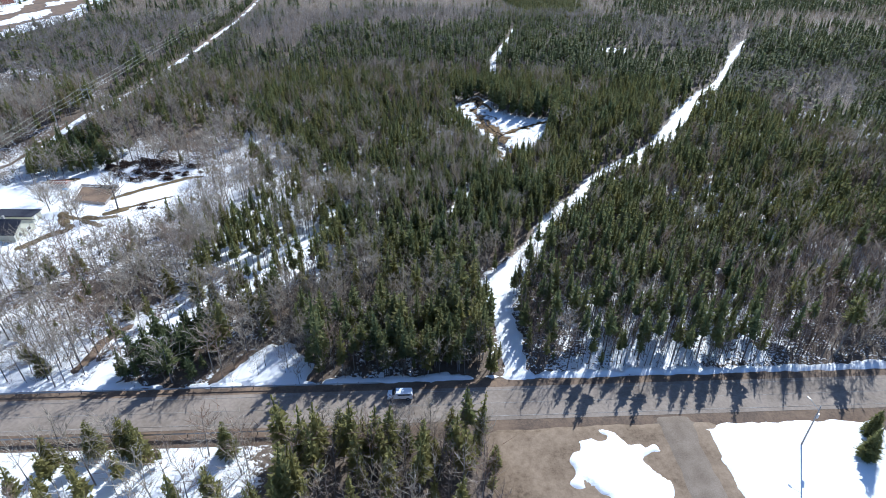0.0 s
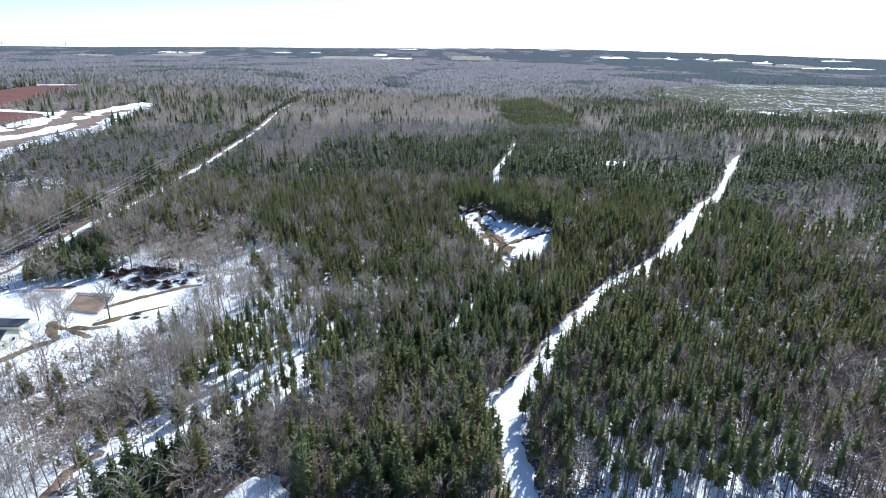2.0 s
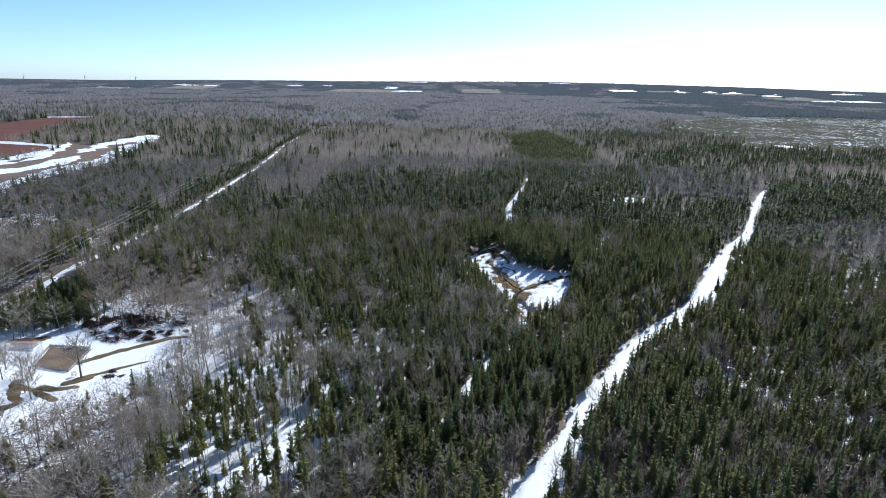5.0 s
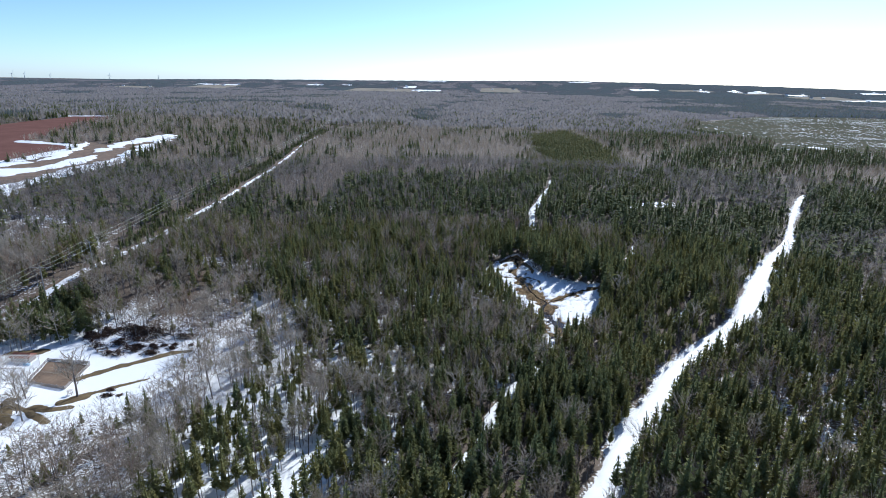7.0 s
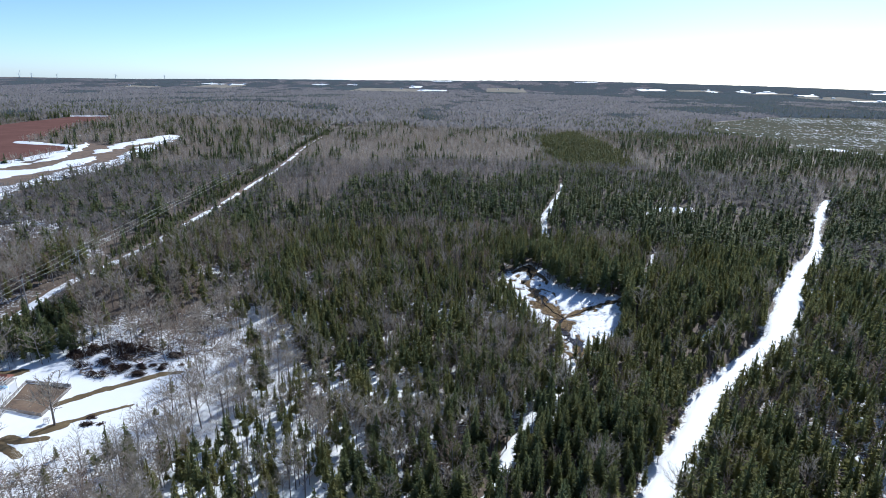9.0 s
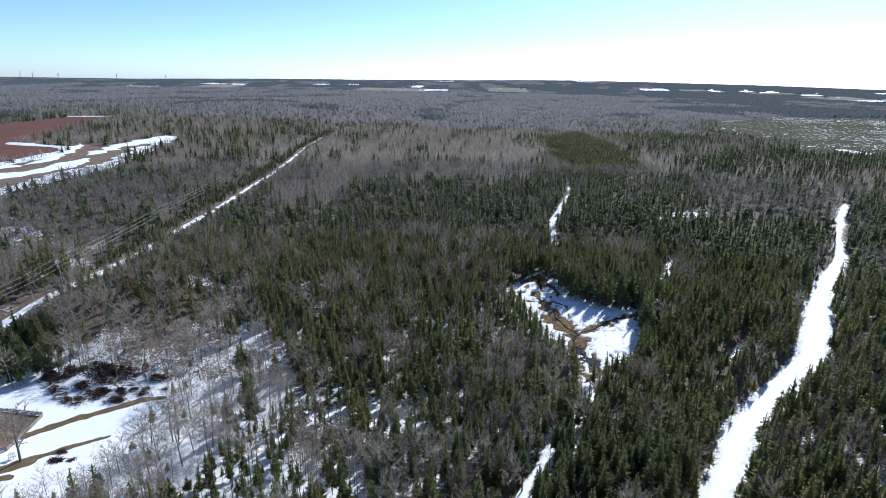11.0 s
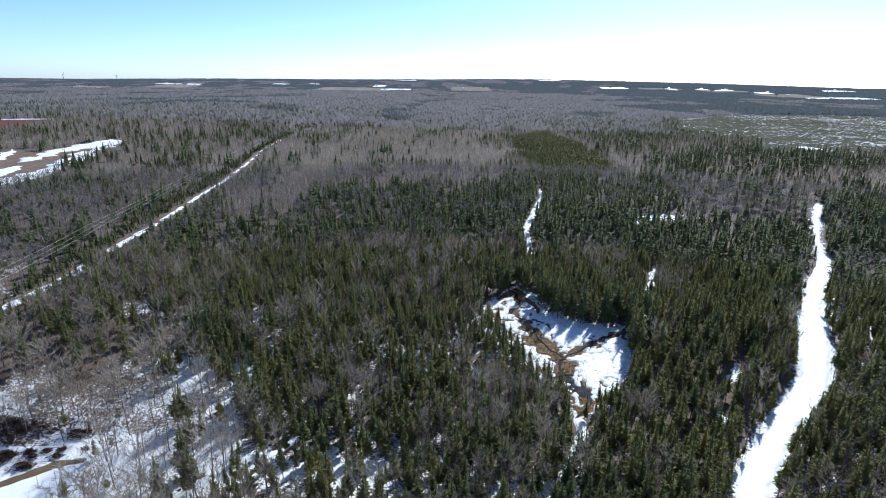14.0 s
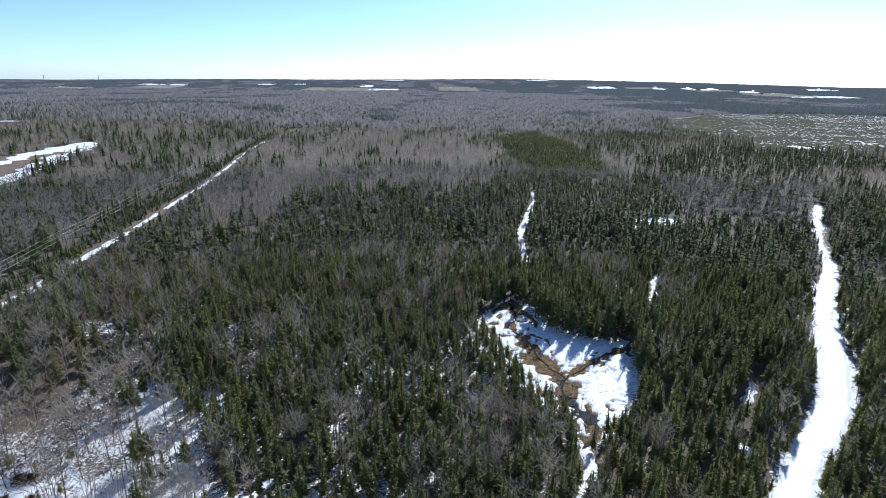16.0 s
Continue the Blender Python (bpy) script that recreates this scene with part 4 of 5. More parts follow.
# bare trees standing in the open snow beside the road
ex, ey = scatter(-44, -22, 75, 94, 2.9, 73)
ke = (inside(ex, ey, VERGE) > -2.5) & (ey > road_y(ex) + 6.5) & (re.uniform(0, 1, len(ex)) < 0.6)
eh = re.uniform(2.5, 9, ke.sum())
stuff("bare_wood", BARE_MID, ex[ke], ey[ke], eh, eh * re.uniform(0.8, 1.2, ke.sum()), re.uniform(0.0, 0.6, ke.sum()), [BARK, TWIG], "thin bare trees and bushes standing in roadside snow", "woods")

# low spruces behind the yard
for poly, lab in ((YARD_SPRUCES, "dark low spruces with boughs to the ground behind the yard"), (LANE_SPRUCES, "dark spruces crowded beside the snowy lane")):
    ex, ey = scatter(min(p[0] for p in poly) - 2, max(p[0] for p in poly) + 2, min(p[1] for p in poly) - 2, max(p[1] for p in poly) + 2, 2.3, 56)
    ke = (inside(ex, ey, poly) > -2 + 2 * re.uniform(0, 1, len(ex))) & (open_ground(ex, ey) < 0) & (seg_dist(ex, ey, SERVICE) > 5.5)
    eh = re.uniform(5, 10.5, ke.sum())
    stuff("spruce_wood", SPRUCE_MID, ex[ke], ey[ke], eh, eh * re.uniform(1.0, 1.4, ke.sum()), re.uniform(0.05, 0.45, ke.sum()), [BARK, NEEDLE], lab, "woods")

# tall dark edge of the wood beside the road
ex, ey = scatter(-18, 10, 80.5, 96, 2.5, 72)
ke = (open_ground(ex, ey) < -0.4) & (re.uniform(0, 1, len(ex)) < 0.6)
eh = re.uniform(9.5, 13.5, ke.sum())
stuff("spruce_wood", TALL_MID, ex[ke], ey[ke], eh, eh * re.uniform(1.1, 1.5, ke.sum()), re.uniform(0.1, 0.5, ke.sum()), [BARK, NEEDLE], "tall dark conifers crowding the road", "woods")

# small bushy conifers in the thin wood
ex, ey = scatter(-110, -20, 82, 235, 4.2, 58)
ke = (open_ground(ex, ey) < -0.3) & (west_scrub(ex, ey) > 0.4) & (re.uniform(0, 1, len(ex)) < 0.16 + 0.12 * (ey < 150))
eh = re.uniform(1.4, 4.6, ke.sum())
stuff("young_spruces", SPRUCE_MID, ex[ke], ey[ke], eh, eh * re.uniform(1.3, 2.0, ke.sum()), re.uniform(0.2, 0.65, ke.sum()), [BARK, NEEDLE], "small olive-green conifers scattered over snowy scrub", "woods")

# olive plantation of even young spruces
ex, ey = scatter(45, 145, 490, 900, 3.0, 67)
ke = (inside(ex, ey, STAND) + 90 * (rough2(ex, ey, 60, 68) - 0.5) > -10 + 34 * re.uniform(0, 1, len(ex)) ** 2) & (re.uniform(0, 1, len(ex)) < 0.7)
eh = re.uniform(5.0, 8.6, ke.sum())
stuff("spruce_plantation", SPRUCE_FAR, ex[ke], ey[ke], eh, eh * re.uniform(1.2, 1.6, ke.sum()), re.uniform(0.36, 0.74, ke.sum()), [BARK, NEEDLE], "even olive-green plantation of young spruces", "woods")

# young spruces below the wires
cx, cy = scatter(-235, -140, 225, 800, 1.9, 39)
kc = (corridor(cx, cy) > 0.4) & (seg_dist(cx, cy, SERVICE) > 2.3) & (np.random.default_rng(40).uniform(0, 1, len(cx)) < 0.5)
cx, cy = cx[kc], cy[kc]
ch = r2.uniform(2.5, 5.5, len(cx))
stuff("young_spruces", SPRUCE_FAR, cx, cy, ch, ch * r2.uniform(1.1, 1.6, len(cx)), r2.uniform(0.05, 0.4, len(cx)), [BARK, NEEDLE], "low dark young spruces below the power line", "woods")

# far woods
# bluish, lightened stops put distance haze into the canopy colour
HAZED_CANOPY = tinted("hazed_far_canopy", [(0.0, (0.070, 0.090, 0.094)), (0.4, (0.082, 0.099, 0.102)), (0.55, (0.086, 0.092, 0.098)), (0.8, (0.118, 0.110, 0.114)), (1.0, (0.155, 0.143, 0.144))], 0.95)
# crown colours: spruce stops lightened in place of haze
HAZED_CROWNS = tinted("hazed_far_crowns", [(0.0, (0.080, 0.104, 0.098)), (0.4, (0.105, 0.122, 0.112)), (0.55, (0.125, 0.124, 0.118)), (0.8, (0.205, 0.190, 0.180)), (1.0, (0.27, 0.246, 0.228))], 0.9, 0.5)
na, nr = 480, 90
A = np.radians(np.linspace(-58, 58, na))
Rr = 830 * np.exp(np.linspace(0, math.log(4900 / 830), nr))
AA, RR = np.meshgrid(A, Rr)
r3 = np.random.default_rng(41)


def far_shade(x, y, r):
    """Tint of the far canopy: spruce stands low, in the hazed bluish tones, leafless woods high."""
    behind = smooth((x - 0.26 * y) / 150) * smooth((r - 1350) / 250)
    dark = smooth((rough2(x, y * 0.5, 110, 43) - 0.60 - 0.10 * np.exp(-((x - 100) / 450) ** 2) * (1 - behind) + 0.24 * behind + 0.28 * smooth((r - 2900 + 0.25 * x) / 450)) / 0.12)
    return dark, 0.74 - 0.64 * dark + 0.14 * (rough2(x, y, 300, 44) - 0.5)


AA = AA + r3.uniform(-0.4, 0.4, AA.shape) * (A[1] - A[0])
RR = RR * (1 + r3.uniform(-0.4, 0.4, RR.shape) * (Rr[1] / Rr[0] - 1))
fx, fy = -8 + RR * np.sin(AA), 92 + RR * np.cos(AA)
dark, far_t = far_shade(fx, fy, RR)
openf = np.maximum(open_ground(fx, fy), far_open(fx, fy))
low = np.clip(0.3 + np.maximum(-openf, 0) / 90, 0, 1) * (0.35 + 0.65 * smooth((RR - 850) / 400))
fz = land(fx, fy) + np.where(openf > -4, -4.0, (3.6 + 1.6 * dark + r3.uniform(0, 1.6, fx.shape)) * low)
tagged(new("far_woods", mesh_of("far_woods", np.stack([fx, fy, fz], 2).reshape(-1, 3), grid_faces(na, nr), [HAZED_CANOPY], tint=np.clip(far_t + r3.normal(0, 0.05, fx.shape), 0, 1).ravel())),
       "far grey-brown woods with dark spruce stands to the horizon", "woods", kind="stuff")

# single crowns standing out of the far woods
nc = 90000
ca, cr = np.radians(r3.uniform(-50, 50, nc)), 840 * np.exp(r3.uniform(0, 1, nc) ** 0.9 * math.log(4300 / 840))
cx, cy = -8 + cr * np.sin(ca), 92 + cr * np.cos(ca)
openc = np.maximum(open_ground(cx, cy), far_open(cx, cy))
kc = openc < -6
cx, cy, cr, openc = cx[kc], cy[kc], cr[kc], openc[kc]
dark, tone = far_shade(cx, cy, cr)
fir = r3.uniform(0, 1, len(cx)) < 0.03 + 0.94 * dark
tall_c = r3.uniform(5.5, 9.5, len(cx)) * (1 + 0.25 * fir) * np.clip(0.35 + np.maximum(-openc, 0) / 90, 0, 1)
wide_c = np.where(fir, r3.uniform(1.0, 1.9, len(cx)), r3.uniform(1.0, 2.6, len(cx))) * (1 + cr / 2600)
turn_c = r3.uniform(-0.7, 0.7, len(cx))
ox, oy = np.cos(turn_c) * wide_c, np.sin(turn_c) * wide_c
gz_c = land(cx, cy)
top_c = np.stack([cx + r3.normal(0, 0.5, len(cx)), cy, gz_c + tall_c], 1)
mid_h = np.where(fir, 0.15, 0.62) * tall_c
bits_c = np.stack([np.stack([cx - ox, cy - oy, gz_c + mid_h], 1), np.stack([cx + ox, cy + oy, gz_c + mid_h], 1), top_c, np.stack([cx, cy, gz_c], 1)], 1).reshape(-1, 3)
ic = np.arange(len(cx)) * 4
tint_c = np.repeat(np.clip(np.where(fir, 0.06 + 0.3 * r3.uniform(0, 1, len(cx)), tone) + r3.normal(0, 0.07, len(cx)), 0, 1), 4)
tagged(new("far_crowns", mesh_of("far_crowns", bits_c, np.concatenate([np.stack([ic, ic + 1, ic + 2], 1), np.stack([ic, ic + 3, ic + 1], 1)[~fir]]), [HAZED_CROWNS], tint=tint_c)),
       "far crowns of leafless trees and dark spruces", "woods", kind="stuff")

qx, qy = scatter(-1500, 1700, 700, 2300, 12, 45)
rq = np.random.default_rng(46)
kq = in_view(qx, qy, 880, 2300) & (np.maximum(open_ground(qx, qy), far_open(qx, qy)) < -8) & (rq.uniform(0, 1, len(qx)) < 0.04 + 0.4 * smooth((rough2(qx, qy * 0.6, 130, 47) - 0.58 + 0.12 * smooth((qx - 200) / 500)) / 0.1))
qx, qy = qx[kq], qy[kq]
stuff("far_spruces", SPRUCE_FAR, qx, qy, rq.uniform(8, 12, len(qx)), rq.uniform(10, 17, len(qx)), rq.uniform(0.05, 0.4, len(qx)), [BARK, NEEDLE], "scattered dark spruces rising from far woods", "woods")

# bog: flecks of snow and dwarf trees
dome = (np.array([(0, 0, 1), (1, 0, 0), (0.5, 0.87, 0), (-0.5, 0.87, 0), (-1, 0, 0), (-0.5, -0.87, 0), (0.5, -0.87, 0)], float), np.array([(0, i, i % 6 + 1) for i in range(1, 7)]))
bgx, bgy = scatter(300, 1400, 645, 1480, 4.2, 61)
rb = np.random.default_rng(62)
inb = inside(bgx, bgy, BOG) > 4
belt = (0.25 + 0.75 * smooth((rough2(bgx * 0.3, bgy, 50, 63) - 0.42) / 0.16)) * (0.3 + 0.7 * smooth((rough2(bgx, bgy, 22, 65) - 0.38) / 0.2)) * (0.3 + 0.7 * smooth((bgx - 0.32 * bgy - 150) / 140))
rows = np.minimum(seg_dist(bgx, bgy, [(316, 660), (375, 677), (440, 690), (560, 700)]), seg_dist(bgx, bgy, [(330, 880), (375, 800), (390, 760), (400, 722)]) * 1.4)
belt = np.maximum(belt * smooth((rows - 14) / 20), 0.8 * smooth((13 - rows) / 10))
ks = inb & in_view(bgx, bgy, 0, 1800) & (rb.uniform(0, 1, len(bgx)) < 0.02 + 0.48 * belt)
stuff("bog_snow", [(dome[0] * (0.8, 1.5, 1), dome[1], np.zeros(6, int))], bgx[ks], bgy[ks], rb.uniform(0.2, 0.4, ks.sum()), 0.45 + 1.7 * rb.uniform(0, 1, ks.sum()) ** 3, rb.uniform(0, 1, ks.sum()), [SNOW], "scattered flecks of snow between dwarf shrubs on the bog", "snow", -0.82)
kd = inb & in_view(bgx, bgy, 0, 1800) & (rb.uniform(0, 1, len(bgx)) < 0.10)
dx, dy = bgx[kd] + rb.uniform(-4, 4, kd.sum()), bgy[kd] + rb.uniform(-4, 4, kd.sum())
stuff("bog_shrubs", SPRUCE_FAR, dx, dy, rb.uniform(1.2, 3.2, len(dx)), rb.uniform(3, 7, len(dx)), rb.uniform(0.0, 0.4, len(dx)), [BARK, LARCHTWIG], "stunted spruces and heath on the bog", "bushes")

blanket("bog_pool_snow", (370, 425, 675, 745), 3.0, lambda x, y: 9 - np.hypot((x - 397) * 0.8, (y - 714) * 0.5), SNOW, 0.3, "broad patch of snow on the open bog", "snow", lift=0.85, fray=22, size=9, seed=33)

# tussocks of the marsh
tx, ty = scatter(0, 54, 190, 288, 1.15, 91)
rt = np.random.default_rng(92)
ds = np.minimum(seg_dist(tx, ty, STREAM[:13]), seg_dist(tx, ty, BRANCH) + 2)
kt = (inside(tx, ty, CLEARING) > -0.5) & (rt.uniform(0, 1, len(tx)) < 0.7 * smooth((7.5 - ds) / 4) + 0.05)
stuff("marsh_tussocks", BUSH, tx[kt], ty[kt], rt.uniform(0.3, 0.9, kt.sum()), rt.uniform(0.7, 1.6, kt.sum()), rt.uniform(0, 0.2, kt.sum()), [DRYGRASS, DRYGRASS], "brown grass tussocks along the marshy stream", "grass", -0.05)

# twigs, sticks and low shrubs on the snow of the clearing
sx2, sy2 = scatter(0, 54, 196, 288, 1.3, 93)
kk = (inside(sx2, sy2, CLEARING) > 0.2) & (rt.uniform(0, 1, len(sx2)) < 0.22 + 0.45 * smooth((9 - seg_dist(sx2, sy2, STREAM[:13])) / 5))
bits = []
for x, y in zip(sx2[kk], sy2[kk]):
    a, L, z = rt.uniform(0, 6.28), rt.uniform(0.4, 1.8), float(land(x, y)) + 0.42
    d = np.array((math.cos(a), math.sin(a), rt.uniform(-0.1, 0.35))) * L / 2
    bits.append(tube(np.array((x, y, z)) - d, np.array((x, y, z)) + d, rt.uniform(0.03, 0.08), 0.0, 3))
v, f = join(bits)
tagged(new("marsh_sticks", mesh_of("marsh_sticks", v, f, [BARK], tint=rt.uniform(0, 0.4, len(v)))), "dark sticks and twigs strewn over marsh and snow", "sticks", kind="stuff")
kh = (inside(sx2, sy2, CLEARING) > -0.5) & (rt.uniform(0, 1, len(sx2)) < 0.06 + 0.10 * smooth((8 - seg_dist(sx2, sy2, STREAM[:13])) / 4))
stuff("marsh_shrubs", BUSH, sx2[kh], sy2[kh], rt.uniform(0.7, 2.2, kh.sum()), rt.uniform(0.8, 2.0, kh.sum()), rt.uniform(0, 0.3, kh.sum()), [BARK, TWIG], "low bare brown shrubs of the marsh", "bushes", -0.1)


# ---- things ----
def plain(name, c, rough=0.7, metal=0.0, spread=0.15, scale=2.0):
    lo, hi = tuple(v * (1 - spread) for v in c), tuple(min(1, v * (1 + spread)) for v in c)
    return mottled(name, [(0.25, lo), (0.75, hi)], scale, rough, 8, 0.15, 0.01, metal)


GREYWOOD = plain("weathered_grey_wood", (0.33, 0.30, 0.27), 0.9, 0, 0.35)
POLEWOOD = plain("pole_wood", (0.20, 0.16, 0.13), 0.9, 0, 0.3)
PALEWOOD = plain("sun_bleached_lumber", (0.55, 0.50, 0.45), 0.85, 0, 0.2)
STEEL = plain("galvanised_steel", (0.40, 0.41, 0.42), 0.45, 0.7)
# pale yellow-green colour stands in for sun glint on the wires
WIRE = plain("glint_toned_wire", (0.50, 0.52, 0.40), 0.5, 0.1)
SIDING = plain("pale_green_siding", (0.52, 0.51, 0.40), 0.7, 0, 0.08)
SHINGLE = plain("dark_grey_shingles", (0.055, 0.058, 0.07), 0.9, 0, 0.3)
RUST = plain("rusty_roof_sheet", (0.22, 0.09, 0.06), 0.75, 0.1, 0.35)
WHITE = plain("white_paint", (0.80, 0.80, 0.78), 0.5, 0, 0.04)
GLASS = plain("dark_window_glass", (0.03, 0.035, 0.04), 0.08)
TARP = plain("blue_tarp", (0.22, 0.42, 0.60), 0.5)
RUBBER = plain("tyre_rubber", (0.02, 0.02, 0.02), 0.8)
CARPAINT = plain("white_car_paint", (0.82, 0.83, 0.84), 0.25, 0, 0.02)
LENS = plain("red_lamp_lens", (0.45, 0.03, 0.02), 0.2)
WATER = plain("dark_stream_water", (0.03, 0.024, 0.018), 0.05, 0, 0.3, 0.6)
STONE = plain("pale_boulder", (0.40, 0.38, 0.35), 0.9, 0, 0.3)


def gz(x, y):
    return float(land(np.array(x, float), np.array(y, float)))


def beam(p, q, w, d):
    """A squared timber from p to q as a bmesh."""
    bm = bmesh.new()
    p, q = Vector(p), Vector(q)
    m = Matrix.Translation((p + q) / 2) @ (q - p).to_track_quat("Z", "Y").to_matrix().to_4x4() @ Matrix.Diagonal((w, d, (q - p).length, 1))
    bmesh.ops.create_cube(bm, size=1, matrix=m)
    return bm


def rod(p, q, r0, r1, sides=8):
    v, f = tube(p, q, r0, max(r1, 0.001), sides)
    cap = [np.array([[0, i + 1, i] for i in range(1, sides - 1)]), np.array([[sides, sides + i, sides + i + 1] for i in range(1, sides - 1)])]
    return v, np.concatenate([f] + cap)


def rod_part(name, p, q, r0, r1, mat, parent, sides=8, label=""):
    return part(name, mesh_of(name, *rod(p, q, r0, r1, sides), [mat], tint=np.full(2 * sides, 0.4)), parent, label)


def bpart(name, bm, mat, parent, label=""):
    return part(name, bm_mesh(name, bm, mat), parent, label)


def root(name, x, y, z, turn, label, category, group=""):
    r = new(name)
    r.matrix_basis = pose(x, y, z, 0, 0, turn)
    return tagged(r, label, category, group)


# power line
def line_pole(x, y, hgt, turn):
    r = root("power_pole", x, y, gz(x, y) - 0.3, turn, "grey wooden power pole with a crossarm above the trees", "utility pole", "poles of the power line")
    rod_part("post", (0, 0, 0), (0, 0, hgt + 0.3), 0.21, 0.16, GREYWOOD, r, 10)
    arm = bpart("crossarm", box_bm([((0, 0, hgt - 0.5), (6.6, 0.14, 0.2))], 0.01), GREYWOOD, r)
    for a in (-3.2, 0.2, 3.2):
        rod_part("insulator", (a, 0, hgt - 0.42), (a, 0, hgt - 0.16), 0.07, 0.045, STONE, arm, 6)
    for s in (-1, 1):
        bpart("brace", beam((s * 0.95, 0.07, hgt - 0.55), (0, 0.12, hgt - 1.3), 0.05, 0.03), STEEL, r)
    return r


POLE_Y = [150, 203, 232, 313, 395, 476, 558, 640, 722, 804, 886]
LINE_Z = 16.0
tops = []
for py in POLE_Y:
    px = float(line_x(py))
    line_pole(px, py, LINE_Z - gz(px, py), 7)
    tops.append((px, py, LINE_Z - 0.75))
for a in (-3.2, 0.2, 3.2):
    bits = []
    for p, q in zip(tops, tops[1:]):
        prev = None
        for k in range(9):
            u = k / 8
            c = Vector(p).lerp(Vector(q), u) + Vector((a, 0, -0.5 * 4 * u * (1 - u) + 0.25))
            if prev is not None:
                bits.append(tube(prev, c, 0.036, 0.036, 4))
            prev = c
    tagged(new("power_cable", mesh_of("power_cable", *join(bits), [WIRE])), "sagging aluminium power cable strung between wooden poles", "cable", "cables of the power line")


def street_pole(x, y):
    r = root("utility_pole", x, y, gz(x, y) - 0.2, 20, "grey wooden utility pole with a street lamp in snow", "utility pole")
    rod_part("post", (0, 0, 0), (0, 0, 10.2), 0.14, 0.09, GREYWOOD, r, 10)
    arm = rod_part("lamp_arm", (0, 0, 9.2), (0, 1.9, 9.9), 0.04, 0.03, STEEL, r, 6)
    part("lamp_head", bm_mesh("lamp_head", box_bm([((0, 2.15, 9.9), (0.28, 0.65, 0.16))], 0.05), STEEL), arm)
    rod_part("transformer", (0.32, 0, 7.4), (0.32, 0, 8.3), 0.24, 0.24, STEEL, r, 10, "grey transformer can")
    for z in (10.0, 8.9):
        rod_part("insulator", (0.0, 0, z), (0.2, 0, z + 0.05), 0.05, 0.05, STONE, r, 6)


street_pole(62.5, 64.5)


# guard rails
def guard_rail(x0, x1, off, label):
    r = root("guard_rail", x0, 0, 0, 0, label, "guard rail", "guard rails of the road")
    n = int((x1 - x0) / 4)
    prof = [(-0.16, 0.0), (-0.10, 0.05), (-0.04, 0.0), (0.04, 0.0), (0.10, 0.05), (0.16, 0.0)]
    bits = []
    for k in range(n):
        xa, xb = x0 + 4 * k, x0 + 4 * (k + 1)
        va = [(xa - x0, road_y(xa) + off - math.copysign(d, off), 1.08 + z) for z, d in prof] + [(xb - x0, road_y(xb) + off - math.copysign(d, off), 1.08 + z) for z, d in prof]
        back = [(a, b + math.copysign(0.012, off), c) for a, b, c in va]
        f = []
        for i in range(5):
            f += [(i, i + 6, i + 7), (i, i + 7, i + 1), (12 + i, 12 + i + 7, 12 + i + 6), (12 + i, 12 + i + 1, 12 + i + 7)]
        bits.append((np.array(va + back), np.array(f)))
        bpart("post", box_bm([((xa - x0, road_y(xa) + off + math.copysign(0.1, off), 0.72), (0.16, 0.16, 1.1))], 0.01), POLEWOOD, r)
    part("rail", mesh_of("rail", *join(bits), [STEEL]), r)


guard_rail(-92, -12, 5.5, "galvanised guard rail on wooden posts beside the road")
guard_rail(-92, -16, -5.4, "galvanised guard rail on posts along the far verge")


# white van on the road
def profile_body(pts, half, inset, bevel):
    """A car body from a side outline (x, z), narrower above the waist."""
    bm = bmesh.new()
    side = []
    for s in (-1, 1):
        side.append([bm.verts.new((x, s * (half - (inset if z > 1.0 else 0.0)), z)) for x, z in pts])
    n = len(pts)
    bm.faces.new(side[0]); bm.faces.new(side[1][::-1])
    for i in range(n):
        bm.faces.new((side[0][i], side[1][i], side[1][(i + 1) % n], side[0][(i + 1) % n]))
    bmesh.ops.bevel(bm, geom=[e for e in bm.edges], offset=bevel, segments=2, affect="EDGES")
    return bm


van = root("van", -7.8, float(road_y(-7.8)) + 2.2, 0.49, 183.2, "low white van standing on the shaded road", "van")
body = bpart("body", profile_body([(-2.4, 0.35), (-2.4, 1.02), (-2.2, 1.60), (0.7, 1.66), (1.42, 1.08), (2.3, 0.9), (2.45, 0.4)], 0.95, 0.14, 0.07), CARPAINT, van)
for s in (-1, 1):
    part("side_window", bm_mesh("side_window", box_bm([((-0.8, s * 0.825, 1.33), (2.4, 0.05, 0.34))], 0.02), GLASS), body)
    for wx in (-1.5, 1.5):
        tyre = part("wheel", mesh_of("wheel", *rod((wx, s * 0.74, 0.34), (wx, s * 0.98, 0.34), 0.34, 0.34, 16), [RUBBER]), van)
        part("rim", mesh_of("rim", *rod((wx, s * 0.97, 0.34), (wx, s * 1.0, 0.34), 0.2, 0.2, 12), [STEEL]), tyre)
    part("headlight", bm_mesh("headlight", box_bm([((2.34, s * 0.68, 0.76), (0.16, 0.34, 0.16))], 0.03), GLASS), body)
    part("tail_light", bm_mesh("tail_light", box_bm([((-2.40, s * 0.84, 1.0), (0.06, 0.14, 0.4))], 0.02), LENS), body)
bm = bmesh.new()
q = [bm.verts.new(v) for v in ((0.80, -0.70, 1.60), (0.80, 0.70, 1.60), (1.42, 0.75, 1.12), (1.42, -0.75, 1.12))]
w = [bm.verts.new(v.co + Vector((0.04, 0, 0.04))) for v in q]
bm.faces.new(q[::-1]); bm.faces.new(w)
for i in range(4):
    bm.faces.new((q[i], q[(i + 1) % 4], w[(i + 1) % 4], w[i]))
part("windscreen", bm_mesh("windscreen", bm, GLASS), body)

